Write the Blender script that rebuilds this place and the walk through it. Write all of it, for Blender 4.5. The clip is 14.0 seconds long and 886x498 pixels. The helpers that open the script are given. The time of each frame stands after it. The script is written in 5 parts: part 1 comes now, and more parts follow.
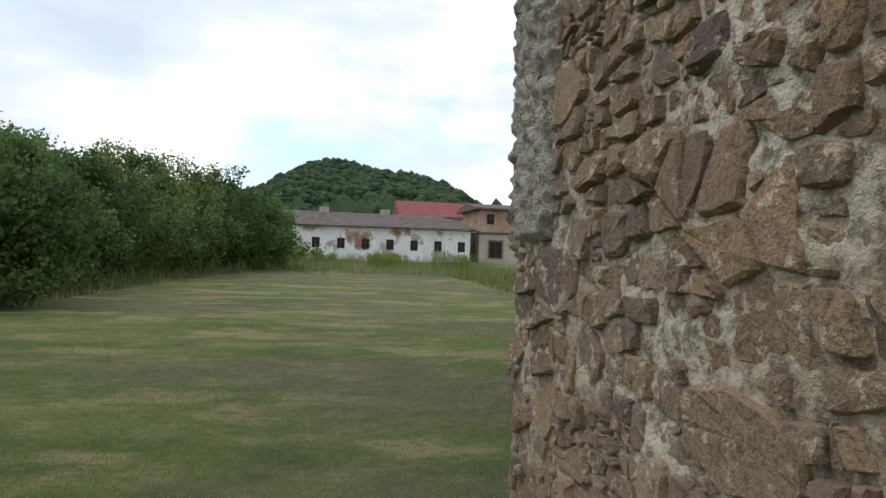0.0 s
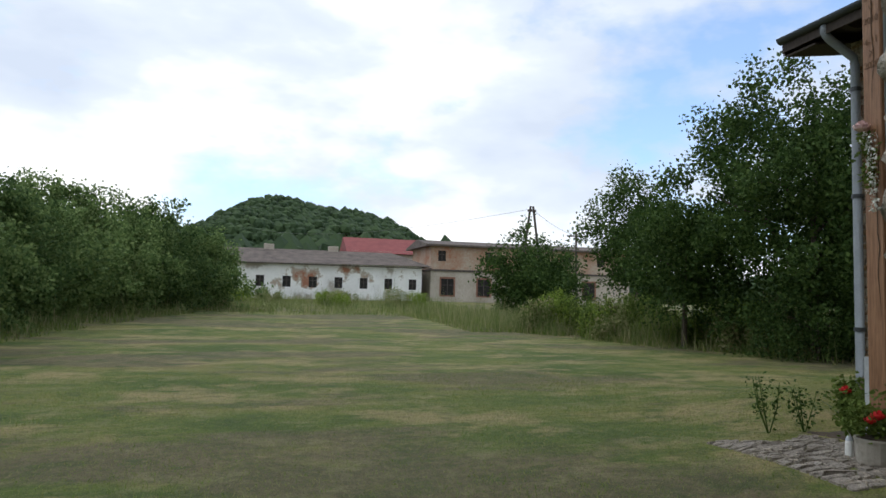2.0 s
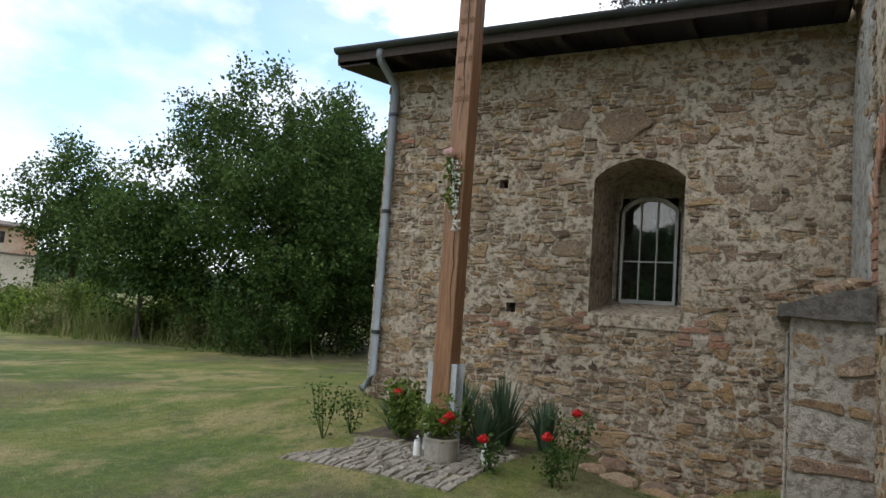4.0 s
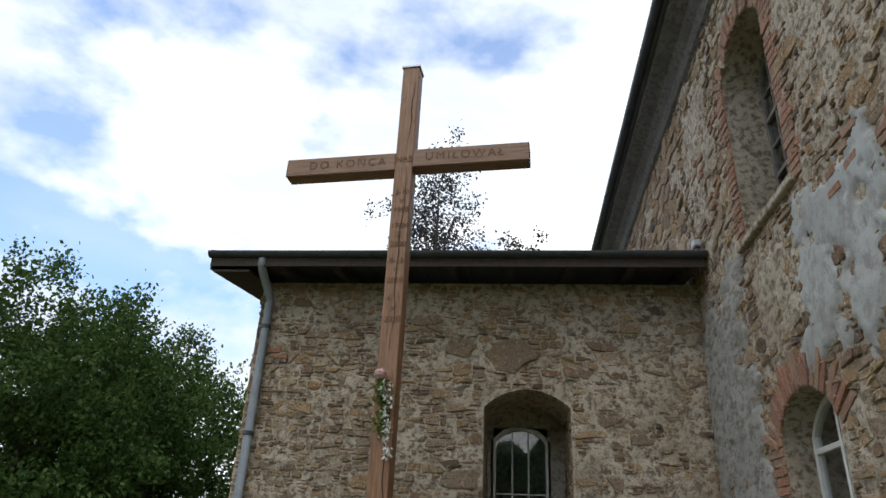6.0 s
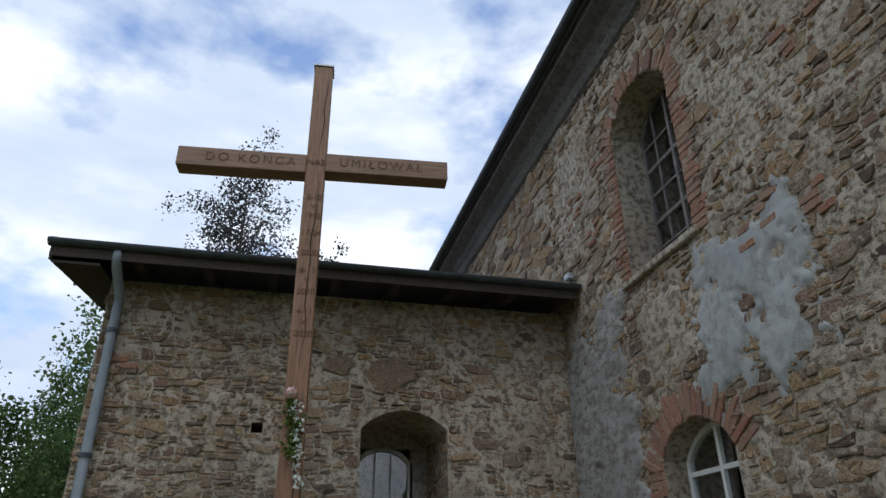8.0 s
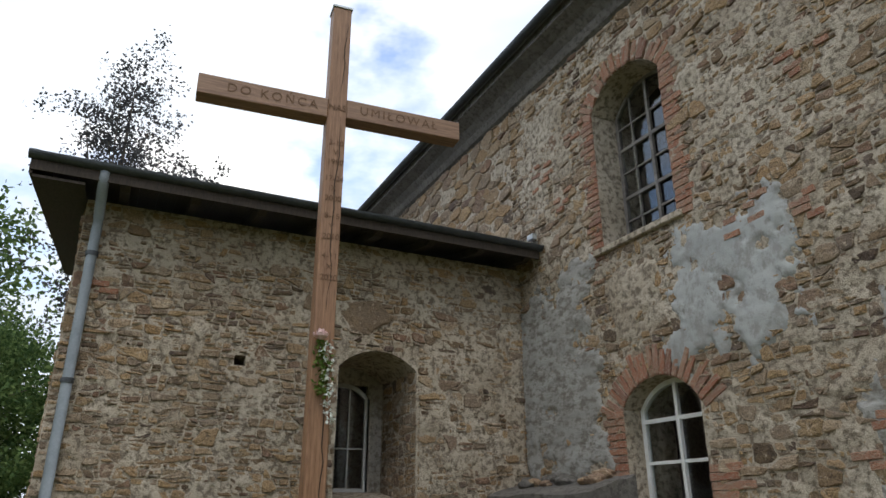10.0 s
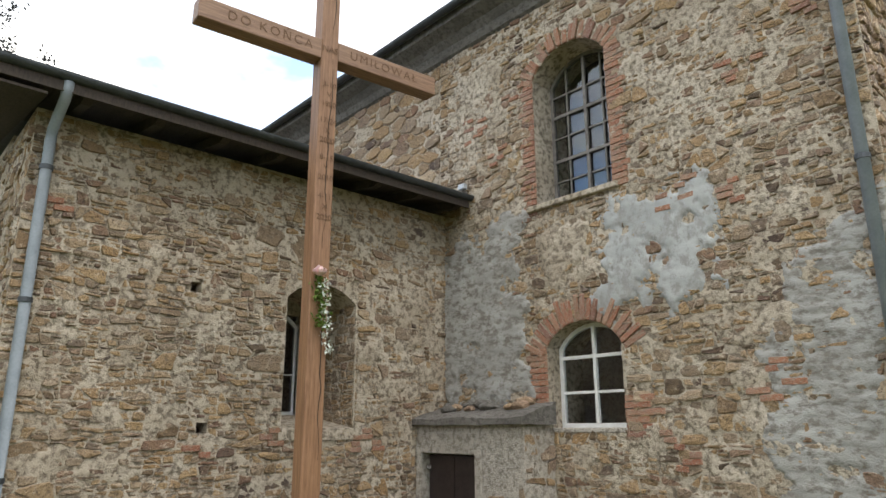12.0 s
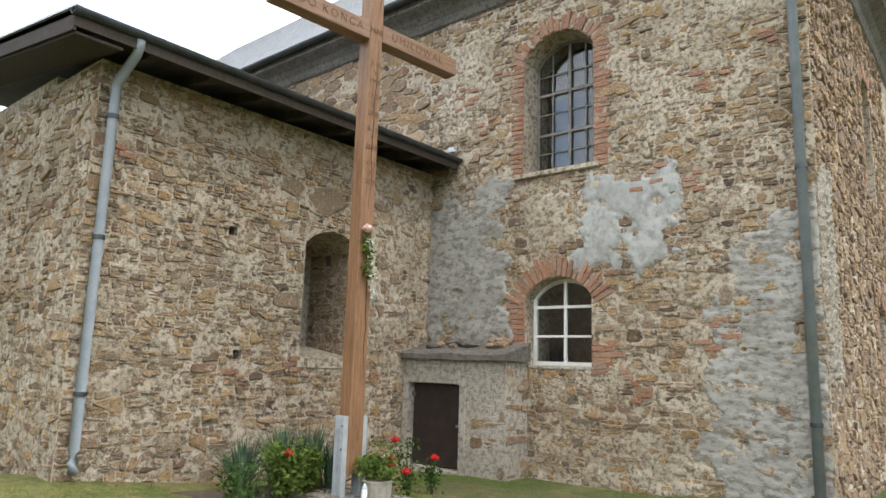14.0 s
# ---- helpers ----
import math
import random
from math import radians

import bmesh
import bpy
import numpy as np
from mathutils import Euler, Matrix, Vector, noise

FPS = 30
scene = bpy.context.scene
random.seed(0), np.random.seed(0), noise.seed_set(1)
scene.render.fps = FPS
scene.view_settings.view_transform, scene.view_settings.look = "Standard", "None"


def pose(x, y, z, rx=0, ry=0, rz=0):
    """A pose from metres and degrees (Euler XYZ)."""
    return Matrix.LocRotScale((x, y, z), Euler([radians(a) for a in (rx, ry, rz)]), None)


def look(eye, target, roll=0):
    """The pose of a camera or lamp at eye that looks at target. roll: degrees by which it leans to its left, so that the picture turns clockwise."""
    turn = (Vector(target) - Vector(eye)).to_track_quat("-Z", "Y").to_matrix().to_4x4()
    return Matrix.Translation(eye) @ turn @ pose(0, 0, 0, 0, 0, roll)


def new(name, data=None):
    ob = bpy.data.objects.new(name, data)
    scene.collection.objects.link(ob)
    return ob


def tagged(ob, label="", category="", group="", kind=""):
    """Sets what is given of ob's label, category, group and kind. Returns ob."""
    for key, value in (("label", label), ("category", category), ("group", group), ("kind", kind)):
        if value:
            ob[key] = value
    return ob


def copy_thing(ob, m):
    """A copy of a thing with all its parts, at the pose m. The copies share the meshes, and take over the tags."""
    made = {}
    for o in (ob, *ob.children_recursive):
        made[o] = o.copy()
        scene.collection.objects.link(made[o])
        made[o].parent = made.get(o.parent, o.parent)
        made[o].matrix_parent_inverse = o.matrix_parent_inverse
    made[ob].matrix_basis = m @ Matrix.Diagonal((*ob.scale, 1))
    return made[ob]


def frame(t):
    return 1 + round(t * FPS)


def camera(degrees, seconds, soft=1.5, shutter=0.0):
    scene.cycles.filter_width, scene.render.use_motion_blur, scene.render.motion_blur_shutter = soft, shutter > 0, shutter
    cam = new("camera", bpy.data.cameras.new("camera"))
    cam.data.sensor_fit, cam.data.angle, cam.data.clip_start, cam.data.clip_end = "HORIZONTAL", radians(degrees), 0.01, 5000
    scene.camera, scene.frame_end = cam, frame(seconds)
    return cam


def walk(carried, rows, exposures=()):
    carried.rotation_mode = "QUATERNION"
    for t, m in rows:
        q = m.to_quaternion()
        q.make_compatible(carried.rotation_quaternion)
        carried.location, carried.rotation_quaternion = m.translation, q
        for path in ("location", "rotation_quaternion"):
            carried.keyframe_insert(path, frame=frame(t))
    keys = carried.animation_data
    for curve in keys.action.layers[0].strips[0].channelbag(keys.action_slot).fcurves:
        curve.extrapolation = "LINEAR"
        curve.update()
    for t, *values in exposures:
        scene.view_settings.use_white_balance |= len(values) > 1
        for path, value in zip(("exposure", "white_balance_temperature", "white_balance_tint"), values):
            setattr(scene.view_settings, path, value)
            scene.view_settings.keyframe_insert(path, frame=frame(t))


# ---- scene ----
cam = camera(66.7, 14.0)
PATH = [
    (0, (-0.025, -0.017, 1.506), (0.344, 1.949, 1.527), 1.9),
    (0.5, (-0.151, 0.485, 1.501), (0.137, 2.465, 1.515), 0.9),
    (1, (-0.155, 1.035, 1.47), (0.105, 3.018, 1.473), -0.1),
    (1.5, (-0.208, 1.54, 1.504), (0.005, 3.529, 1.515), 0.8),
    (2, (-0.362, 2.173, 1.503), (0.165, 4.098, 1.64), 1.4),
    (2.5, (-0.535, 2.759, 1.498), (0.22, 4.611, 1.506), 2.3),
    (3, (-0.79, 3.155, 1.52), (0.314, 4.82, 1.605), 3.0),
    (3.3, (-0.895, 3.388, 1.502), (0.47, 4.848, 1.571), 2.9),
    (3.5, (-0.98, 3.496, 1.509), (0.522, 4.817, 1.534), 2.9),
    (3.7, (-0.981, 3.675, 1.527), (0.682, 4.785, 1.565), 2.8),
    (5.8, (-1.314, 5.611, 1.495), (0.512, 5.846, 2.275), 2.6),
    (6, (-1.312, 5.753, 1.495), (0.485, 5.959, 2.348), 2.8),
    (6.5, (-1.199, 6.104, 1.516), (0.568, 6.21, 2.447), 2.1),
    (7, (-1.18, 6.442, 1.556), (0.599, 6.43, 2.468), 1.5),
    (7.5, (-1.186, 6.761, 1.61), (0.591, 6.531, 2.5), 0.3),
    (8, (-1.052, 7.103, 1.611), (0.683, 6.671, 2.506), -0.8),
    (8.2, (-1.014, 7.219, 1.623), (0.712, 6.744, 2.513), -1.4),
    (10.3, (-0.938, 8.948, 1.675), (0.707, 8.048, 2.372), -0.3),
    (10.5, (-0.873, 9.114, 1.688), (0.753, 8.17, 2.37), -0.5),
    (11, (-0.678, 9.549, 1.685), (0.913, 8.479, 2.255), -0.2),
    (11.5, (-0.672, 9.964, 1.705), (0.856, 8.788, 2.235), -0.6),
    (12, (-0.621, 10.348, 1.652), (0.818, 9.059, 2.168), -0.2),
    (12.5, (-0.614, 10.807, 1.652), (0.785, 9.451, 2.102), -0.2),
    (13, (-0.713, 11.272, 1.649), (0.663, 9.881, 2.066), 0.3),
    (13.5, (-0.611, 11.727, 1.665), (0.701, 10.269, 2.057), 0.7),
    (14, (-0.623, 12.212, 1.652), (0.648, 10.704, 1.984), 1.8),
]
EXPOSURES = [(0, 0.02, 6500, 10), (1.5, 0.1, 6450, 10), (2.5, -0.12, 6400, 10), (3.0, -0.06, 6450, 10), (3.5, 0.2, 6550, 10), (3.7, 0.4, 6550, 10), (5.8, 0.75, 6500, 10), (6.0, 0.25, 6500, 10), (6.3, -0.2, 6000, 10), (8.2, -0.15, 6000, 10), (10.3, 0.42, 6650, 10), (11.0, 0.65, 6750, 10), (12.5, 1.2, 6850, 10), (14, 1.32, 6850, 10)]
walk(cam, [(t, look(eye, target, roll)) for t, eye, target, roll in PATH], EXPOSURES)

# ---------------------------------------------------------------- sky and sun
SUN_DIR = Vector((-0.60, 0.18, 0.95)).normalized()
world = bpy.data.worlds.new("sky")
scene.world = world
world.use_nodes = True
wn = world.node_tree
wn.nodes.clear()


def add(nt, kind, **props):
    n = nt.nodes.new(kind)
    for k, v in props.items():
        if k in n.inputs:
            n.inputs[k].default_value = v
    return n


def link(nt, a, b):
    nt.links.new(a, b)


def ramp(nt, fac, stops):
    r = nt.nodes.new("ShaderNodeValToRGB")
    while len(r.color_ramp.elements) < len(stops):
        r.color_ramp.elements.new(0.5)
    for e, (p, c) in zip(r.color_ramp.elements, stops):
        e.position = p
        e.color = (c, c, c, 1) if isinstance(c, (int, float)) else (*c, 1)
    link(nt, fac, r.inputs[0])
    return r.outputs[0]


def mixc(nt, fac, a, b, mode="MIX"):
    n = nt.nodes.new("ShaderNodeMix")
    n.data_type, n.blend_type = "RGBA", mode
    for sock, v in ((n.inputs[0], fac), (n.inputs[6], a), (n.inputs[7], b)):
        if isinstance(v, bpy.types.NodeSocket):
            link(nt, v, sock)
        elif isinstance(v, (int, float)):
            sock.default_value = v if sock.type == "VALUE" else (v, v, v, 1)
        else:
            sock.default_value = (*v, 1)
    return n.outputs[2]


def calc(nt, op, a, b=0.0, clamp=False):
    n = nt.nodes.new("ShaderNodeMath")
    n.operation, n.use_clamp = op, clamp
    for sock, v in ((n.inputs[0], a), (n.inputs[1], b)):
        if isinstance(v, bpy.types.NodeSocket):
            link(nt, v, sock)
        else:
            sock.default_value = v
    return n.outputs[0]


def grain(nt, co, scale, detail=4.0, rough=0.55, stretch=None):
    if stretch:
        mp = nt.nodes.new("ShaderNodeMapping")
        mp.inputs["Scale"].default_value = stretch
        link(nt, co, mp.inputs[0])
        co = mp.outputs[0]
    n = add(nt, "ShaderNodeTexNoise", Scale=scale, Detail=detail, Roughness=rough)
    link(nt, co, n.inputs["Vector"])
    return n.outputs[0]


sky = wn.nodes.new("ShaderNodeTexSky")
sky.sky_type, sky.sun_disc = "NISHITA", False
sky.sun_elevation = math.asin(SUN_DIR.z)
sky.sun_rotation = math.atan2(SUN_DIR.x, SUN_DIR.y)
tc = wn.nodes.new("ShaderNodeTexCoord")
flat = wn.nodes.new("ShaderNodeMapping")
flat.inputs["Scale"].default_value = (1.0, 1.0, 1.9)
link(wn, tc.outputs["Generated"], flat.inputs[0])
cover = ramp(wn, grain(wn, flat.outputs[0], 2.6, 6, 0.55), [(0.35, 0.2), (0.46, 1.0)])
shade = ramp(wn, grain(wn, flat.outputs[0], 2.1, 5, 0.5, (1.3, 1.0, 1.6)), [(0.37, (8.0, 9.0, 10.7)), (0.49, (9.6, 10.5, 11.7)), (0.60, (13.8, 13.9, 13.9))])
SKY_STRENGTH = 0.09
bg = add(wn, "ShaderNodeBackground", Strength=SKY_STRENGTH)
blue = mixc(wn, 1.0, sky.outputs[0], (2.2, 2.6, 3.0), "MULTIPLY")
link(wn, mixc(wn, cover, blue, shade), bg.inputs[0])
wo = wn.nodes.new("ShaderNodeOutputWorld")
link(wn, bg.outputs[0], wo.inputs[0])

sun = new("sun", bpy.data.lights.new("sun", "SUN"))
sun.data.energy, sun.data.angle, sun.data.color = 0.6, radians(14), (1.0, 0.95, 0.88)
sun.matrix_world = look(SUN_DIR * 60, (0, 0, 0))

# ---------------------------------------------------------------- materials


def material(name, rough=0.9, metal=0.0):
    m = bpy.data.materials.new(name)
    m.use_nodes = True
    nt = m.node_tree
    b = nt.nodes["Principled BSDF"]
    b.inputs["Roughness"].default_value = rough
    b.inputs["Metallic"].default_value = metal
    co = nt.nodes.new("ShaderNodeTexCoord").outputs["Object"]
    return m, nt, b, co


def bump(nt, b, height, strength=0.5, dist=0.01):
    n = add(nt, "ShaderNodeBump", Strength=strength, Distance=dist)
    link(nt, height, n.inputs["Height"])
    link(nt, n.outputs[0], b.inputs["Normal"])


def piece_random(nt):
    """One number for each loose piece, whether an object of its own or an island of a joined mesh."""
    o = nt.nodes.new("ShaderNodeObjectInfo").outputs["Random"]
    g = nt.nodes.new("ShaderNodeNewGeometry").outputs["Random Per Island"]
    return calc(nt, "FRACT", calc(nt, "ADD", o, g))


def simple(name, c1, c2, scale=6.0, rough=0.85, metal=0.0, bmp=0.3, dist=0.01, stretch=None, fine=40.0):
    m, nt, b, co = material(name, rough, metal)
    a = grain(nt, co, scale, 5, 0.6, stretch)
    f = grain(nt, co, fine, 3, 0.6, stretch)
    mixed = calc(nt, "ADD", calc(nt, "MULTIPLY", a, 0.7), calc(nt, "MULTIPLY", f, 0.3))
    link(nt, ramp(nt, mixed, [(0.36, c1), (0.64, c2)]), b.inputs["Base Color"])
    if bmp:
        bump(nt, b, mixed, bmp, dist)
    return m


def stone_material(name, stops, warm=(0.345, 0.26, 0.16), level=(1.0, 0.905, 0.82)):
    m, nt, b, co = material(name, 0.93)
    r = piece_random(nt)
    base_c = ramp(nt, r, stops)
    big = grain(nt, co, 6.0, 6, 0.7)
    fine = grain(nt, co, 60.0, 4, 0.75)
    mid = grain(nt, co, 21.0, 5, 0.7)
    col = mixc(nt, ramp(nt, big, [(0.46, 0.0), (0.64, 0.45)]), base_c, warm)
    col = mixc(nt, ramp(nt, mid, [(0.34, 0.7), (0.46, 0.0)]), col, (0.085, 0.068, 0.055))
    col = mixc(nt, ramp(nt, fine, [(0.36, 0.6), (0.52, 0.0)]), col, (0.075, 0.062, 0.05))
    pale = grain(nt, co, 11.0, 7, 0.75)
    col = mixc(nt, ramp(nt, pale, [(0.565, 0.0), (0.62, 0.85)]), col, (0.52, 0.46, 0.375))
    broad = grain(nt, co, 0.55, 4, 0.6)
    col = mixc(nt, ramp(nt, broad, [(0.50, 0.0), (0.68, 0.3)]), col, (0.30, 0.265, 0.22))
    col = mixc(nt, 1.0, col, level, "MULTIPLY")
    link(nt, col, b.inputs["Base Color"])
    h = calc(nt, "ADD", calc(nt, "MULTIPLY", mid, 1.0), calc(nt, "MULTIPLY", fine, 0.45))
    bump(nt, b, h, 1.0, 0.03)
    return m


M_STONE = stone_material("rubble stone", [(0.0, (0.11, 0.085, 0.065)), (0.14, (0.35, 0.25, 0.145)), (0.28, (0.46, 0.345, 0.20)), (0.40, (0.20, 0.165, 0.135)), (0.52, (0.42, 0.35, 0.26)), (0.64, (0.37, 0.25, 0.125)), (0.74, (0.31, 0.26, 0.205)), (0.82, (0.25, 0.155, 0.11)), (0.88, (0.095, 0.075, 0.07)), (1.0, (0.52, 0.435, 0.32))])
M_STONE_DARK = stone_material("brown basalt stone", [(0.0, (0.15, 0.11, 0.085)), (0.2, (0.23, 0.17, 0.125)), (0.36, (0.14, 0.11, 0.098)), (0.5, (0.27, 0.205, 0.135)), (0.64, (0.29, 0.215, 0.13)), (0.78, (0.20, 0.155, 0.125)), (0.9, (0.085, 0.07, 0.072)), (1.0, (0.36, 0.29, 0.2))], (0.29, 0.225, 0.15), (1.42, 1.27, 1.14))


def mortar_material(name, c1, c2, c3, relief=0.03, stretch=None):
    m, nt, b, co = material(name, 0.97)
    big = grain(nt, co, 1.6, 5, 0.6)
    mid = grain(nt, co, 14.0, 6, 0.7, stretch)
    fine = grain(nt, co, 70.0, 3, 0.6)
    col = ramp(nt, big, [(0.35, c1), (0.6, c2)])
    col = mixc(nt, ramp(nt, mid, [(0.40, 0.9), (0.53, 0.0)]), col, c3)
    link(nt, col, b.inputs["Base Color"])
    bump(nt, b, calc(nt, "ADD", mid, calc(nt, "MULTIPLY", fine, 0.4)), 1.0, relief)
    return m


M_MORTAR = mortar_material("lime mortar", (0.40, 0.33, 0.245), (0.54, 0.465, 0.365), (0.15, 0.118, 0.085))
M_MORTAR_PALE = mortar_material("pale lime mortar", (0.42, 0.345, 0.25), (0.66, 0.575, 0.46), (0.19, 0.145, 0.105))
M_PLASTER = mortar_material("grey cement patch", (0.33, 0.335, 0.32), (0.43, 0.435, 0.42), (0.27, 0.26, 0.24), 0.008, (0.6, 0.6, 0.45))
M_PLASTER_OLD = mortar_material("stained old cement", (0.30, 0.288, 0.262), (0.39, 0.38, 0.352), (0.18, 0.16, 0.135), 0.014, (0.6, 0.6, 1.0))
M_RENDER = mortar_material("old grey render", (0.42, 0.375, 0.315), (0.54, 0.49, 0.42), (0.25, 0.215, 0.17), 0.05)
# Darkest of the plasters: cornice, door slab and most of its fragments.
M_CORNICE = mortar_material("dark cornice plaster", (0.13, 0.12, 0.105), (0.19, 0.175, 0.155), (0.09, 0.08, 0.07))


def brick_material():
    m, nt, b, co = material("red brick", 0.9)
    col = ramp(nt, piece_random(nt), [(0.0, (0.31, 0.115, 0.065)), (0.35, (0.37, 0.16, 0.09)), (0.7, (0.36, 0.20, 0.13)), (1.0, (0.23, 0.10, 0.07))])
    pale = grain(nt, co, 9.0, 6, 0.7)
    col = mixc(nt, ramp(nt, pale, [(0.47, 0.0), (0.60, 0.85)]), col, (0.38, 0.31, 0.235))
    fine = grain(nt, co, 60.0, 3)
    col = mixc(nt, ramp(nt, fine, [(0.35, 0.5), (0.5, 0.0)]), col, (0.16, 0.08, 0.05))
    link(nt, col, b.inputs["Base Color"])
    bump(nt, b, fine, 0.7, 0.012)
    return m


M_BRICK = brick_material()
M_WOOD = simple("oiled pine beam", (0.16, 0.075, 0.034), (0.31, 0.165, 0.085), 3.0, 0.55, 0, 0.25, 0.004, (14, 14, 0.7), 12)
M_WOOD_ARM = simple("oiled pine crossbeam", (0.155, 0.08, 0.045), (0.29, 0.17, 0.10), 3.0, 0.55, 0, 0.25, 0.004, (14, 0.7, 14), 12)
M_CRACK = simple("dark crack", (0.03, 0.018, 0.01), (0.05, 0.03, 0.018), 8, 0.9)
M_CARVED = simple("burnt carved letter", (0.11, 0.06, 0.03), (0.16, 0.09, 0.05), 8, 0.9)
M_ZINC = simple("zinc pipe", (0.17, 0.195, 0.215), (0.26, 0.29, 0.315), 3.0, 0.6, 0.0, 0.1, 0.003)
M_GUTTER = simple("dark zinc gutter", (0.035, 0.04, 0.045), (0.07, 0.078, 0.085), 5, 0.5, 0.3, 0.1, 0.004)
M_GALV = simple("galvanised steel", (0.40, 0.43, 0.46), (0.55, 0.58, 0.60), 9, 0.45, 0.35, 0.05, 0.002)
M_SOFFIT = simple("very dark eave boards", (0.022, 0.016, 0.012), (0.055, 0.04, 0.03), 4, 0.85, 0, 0.4, 0.006, (3, 12, 3))
M_SLATE = simple("grey slate", (0.20, 0.21, 0.22), (0.32, 0.33, 0.345), 5, 0.6, 0, 0.3, 0.008)
M_FELT = simple("roofing felt", (0.05, 0.05, 0.052), (0.09, 0.09, 0.092), 5, 0.9)
M_WHITE = simple("white window paint", (0.66, 0.66, 0.63), (0.80, 0.80, 0.78), 8, 0.45, 0, 0.1, 0.002)
M_IRON = simple("rusty grey iron", (0.13, 0.115, 0.105), (0.26, 0.24, 0.22), 12, 0.7, 0.2, 0.2, 0.002)
M_DOOR = simple("dark brown sheet metal", (0.022, 0.015, 0.014), (0.042, 0.029, 0.026), 5, 0.5, 0.1, 0.2, 0.003)
# Plaster set near-black so the gloom of the unlit rooms lies in its colour.
M_INSIDE = simple("interior plaster darkened as unlit", (0.035, 0.033, 0.03), (0.055, 0.05, 0.045), 3, 0.95)
M_PAVER = stone_material("grey paving stone", [(0.0, (0.26, 0.235, 0.20)), (0.4, (0.34, 0.31, 0.27)), (0.75, (0.30, 0.275, 0.24)), (1.0, (0.40, 0.37, 0.33))], (0.33, 0.30, 0.26), (1.0, 0.98, 0.95))
M_SOIL = simple("dark soil", (0.045, 0.033, 0.023), (0.10, 0.075, 0.05), 9, 0.98, 0, 0.9, 0.03)
M_POT = simple("concrete pot", (0.26, 0.24, 0.20), (0.38, 0.35, 0.30), 14, 0.95, 0, 0.5, 0.006)
M_RED = simple("red petal", (0.50, 0.008, 0.012), (0.68, 0.02, 0.02), 30, 0.6)
M_PINK = simple("pink silk petal", (0.62, 0.36, 0.36), (0.80, 0.60, 0.58), 40, 0.7)
M_CREAM = simple("cream silk blossom", (0.55, 0.58, 0.52), (0.72, 0.74, 0.68), 40, 0.7)
M_BARK = simple("bark", (0.05, 0.04, 0.03), (0.13, 0.105, 0.08), 10, 0.95, 0, 0.9, 0.02, (1, 1, 0.3))
M_POLE = simple("weathered timber pole", (0.06, 0.05, 0.045), (0.12, 0.10, 0.09), 6, 0.9)
M_WIRE = simple("cable", (0.10, 0.10, 0.10), (0.14, 0.14, 0.14), 6, 0.6)
M_REDROOF = simple("red sheet roof", (0.19, 0.035, 0.035), (0.26, 0.06, 0.055), 1.0, 0.7, 0, 0.2, 0.02)
M_OLDROOF = simple("mossy brown tiles", (0.085, 0.068, 0.06), (0.17, 0.14, 0.12), 1.2, 0.95, 0, 0.6, 0.05)
# Solid near-black panel; its colour carries the shade inside the far windows.
M_DARKPANEL = simple("near-black panel for shaded opening", (0.012, 0.011, 0.010), (0.028, 0.024, 0.022), 3, 0.95)
M_OCHRE = simple("ochre flaking plaster", (0.36, 0.17, 0.10), (0.44, 0.37, 0.29), 0.5, 0.95, 0, 0.3, 0.03, None, 4)
M_CREAMWALL = simple("cream flaking plaster", (0.36, 0.31, 0.25), (0.50, 0.45, 0.38), 0.5, 0.95, 0, 0.3, 0.03, None, 4)
M_REDTRIM = simple("worn brick trim", (0.20, 0.09, 0.06), (0.30, 0.16, 0.11), 2.0, 0.9)
M_GLASSFRAME = simple("aged grey-white window paint", (0.42, 0.42, 0.40), (0.56, 0.56, 0.54), 9, 0.5, 0, 0.1, 0.002)


def barn_material():
    m, nt, b, co = material("peeling whitewash", 0.95)
    n = grain(nt, co, 0.33, 6, 0.62)
    col = ramp(nt, n, [(0.36, (0.40, 0.37, 0.32)), (0.42, (0.74, 0.74, 0.72)), (0.55, (0.84, 0.84, 0.82)), (0.58, (0.46, 0.42, 0.35)), (0.64, (0.34, 0.15, 0.09))])
    col = mixc(nt, ramp(nt, grain(nt, co, 2.0, 5, 0.7), [(0.58, 0.0), (0.68, 0.6)]), col, (0.45, 0.43, 0.38))
    link(nt, col, b.inputs["Base Color"])
    bump(nt, b, n, 0.3, 0.05)
    return m


M_BARN = barn_material()


def glass_material(name):
    m, nt, b, co = material(name, 0.02)
    b.inputs["Base Color"].default_value = (0.85, 0.9, 0.9, 1)
    b.inputs["Transmission Weight"].default_value = 1.0
    b.inputs["IOR"].default_value = 1.6
    bump(nt, b, grain(nt, co, 3.0, 2), 0.08, 0.01)
    return m


M_GLASS = glass_material("window glass")


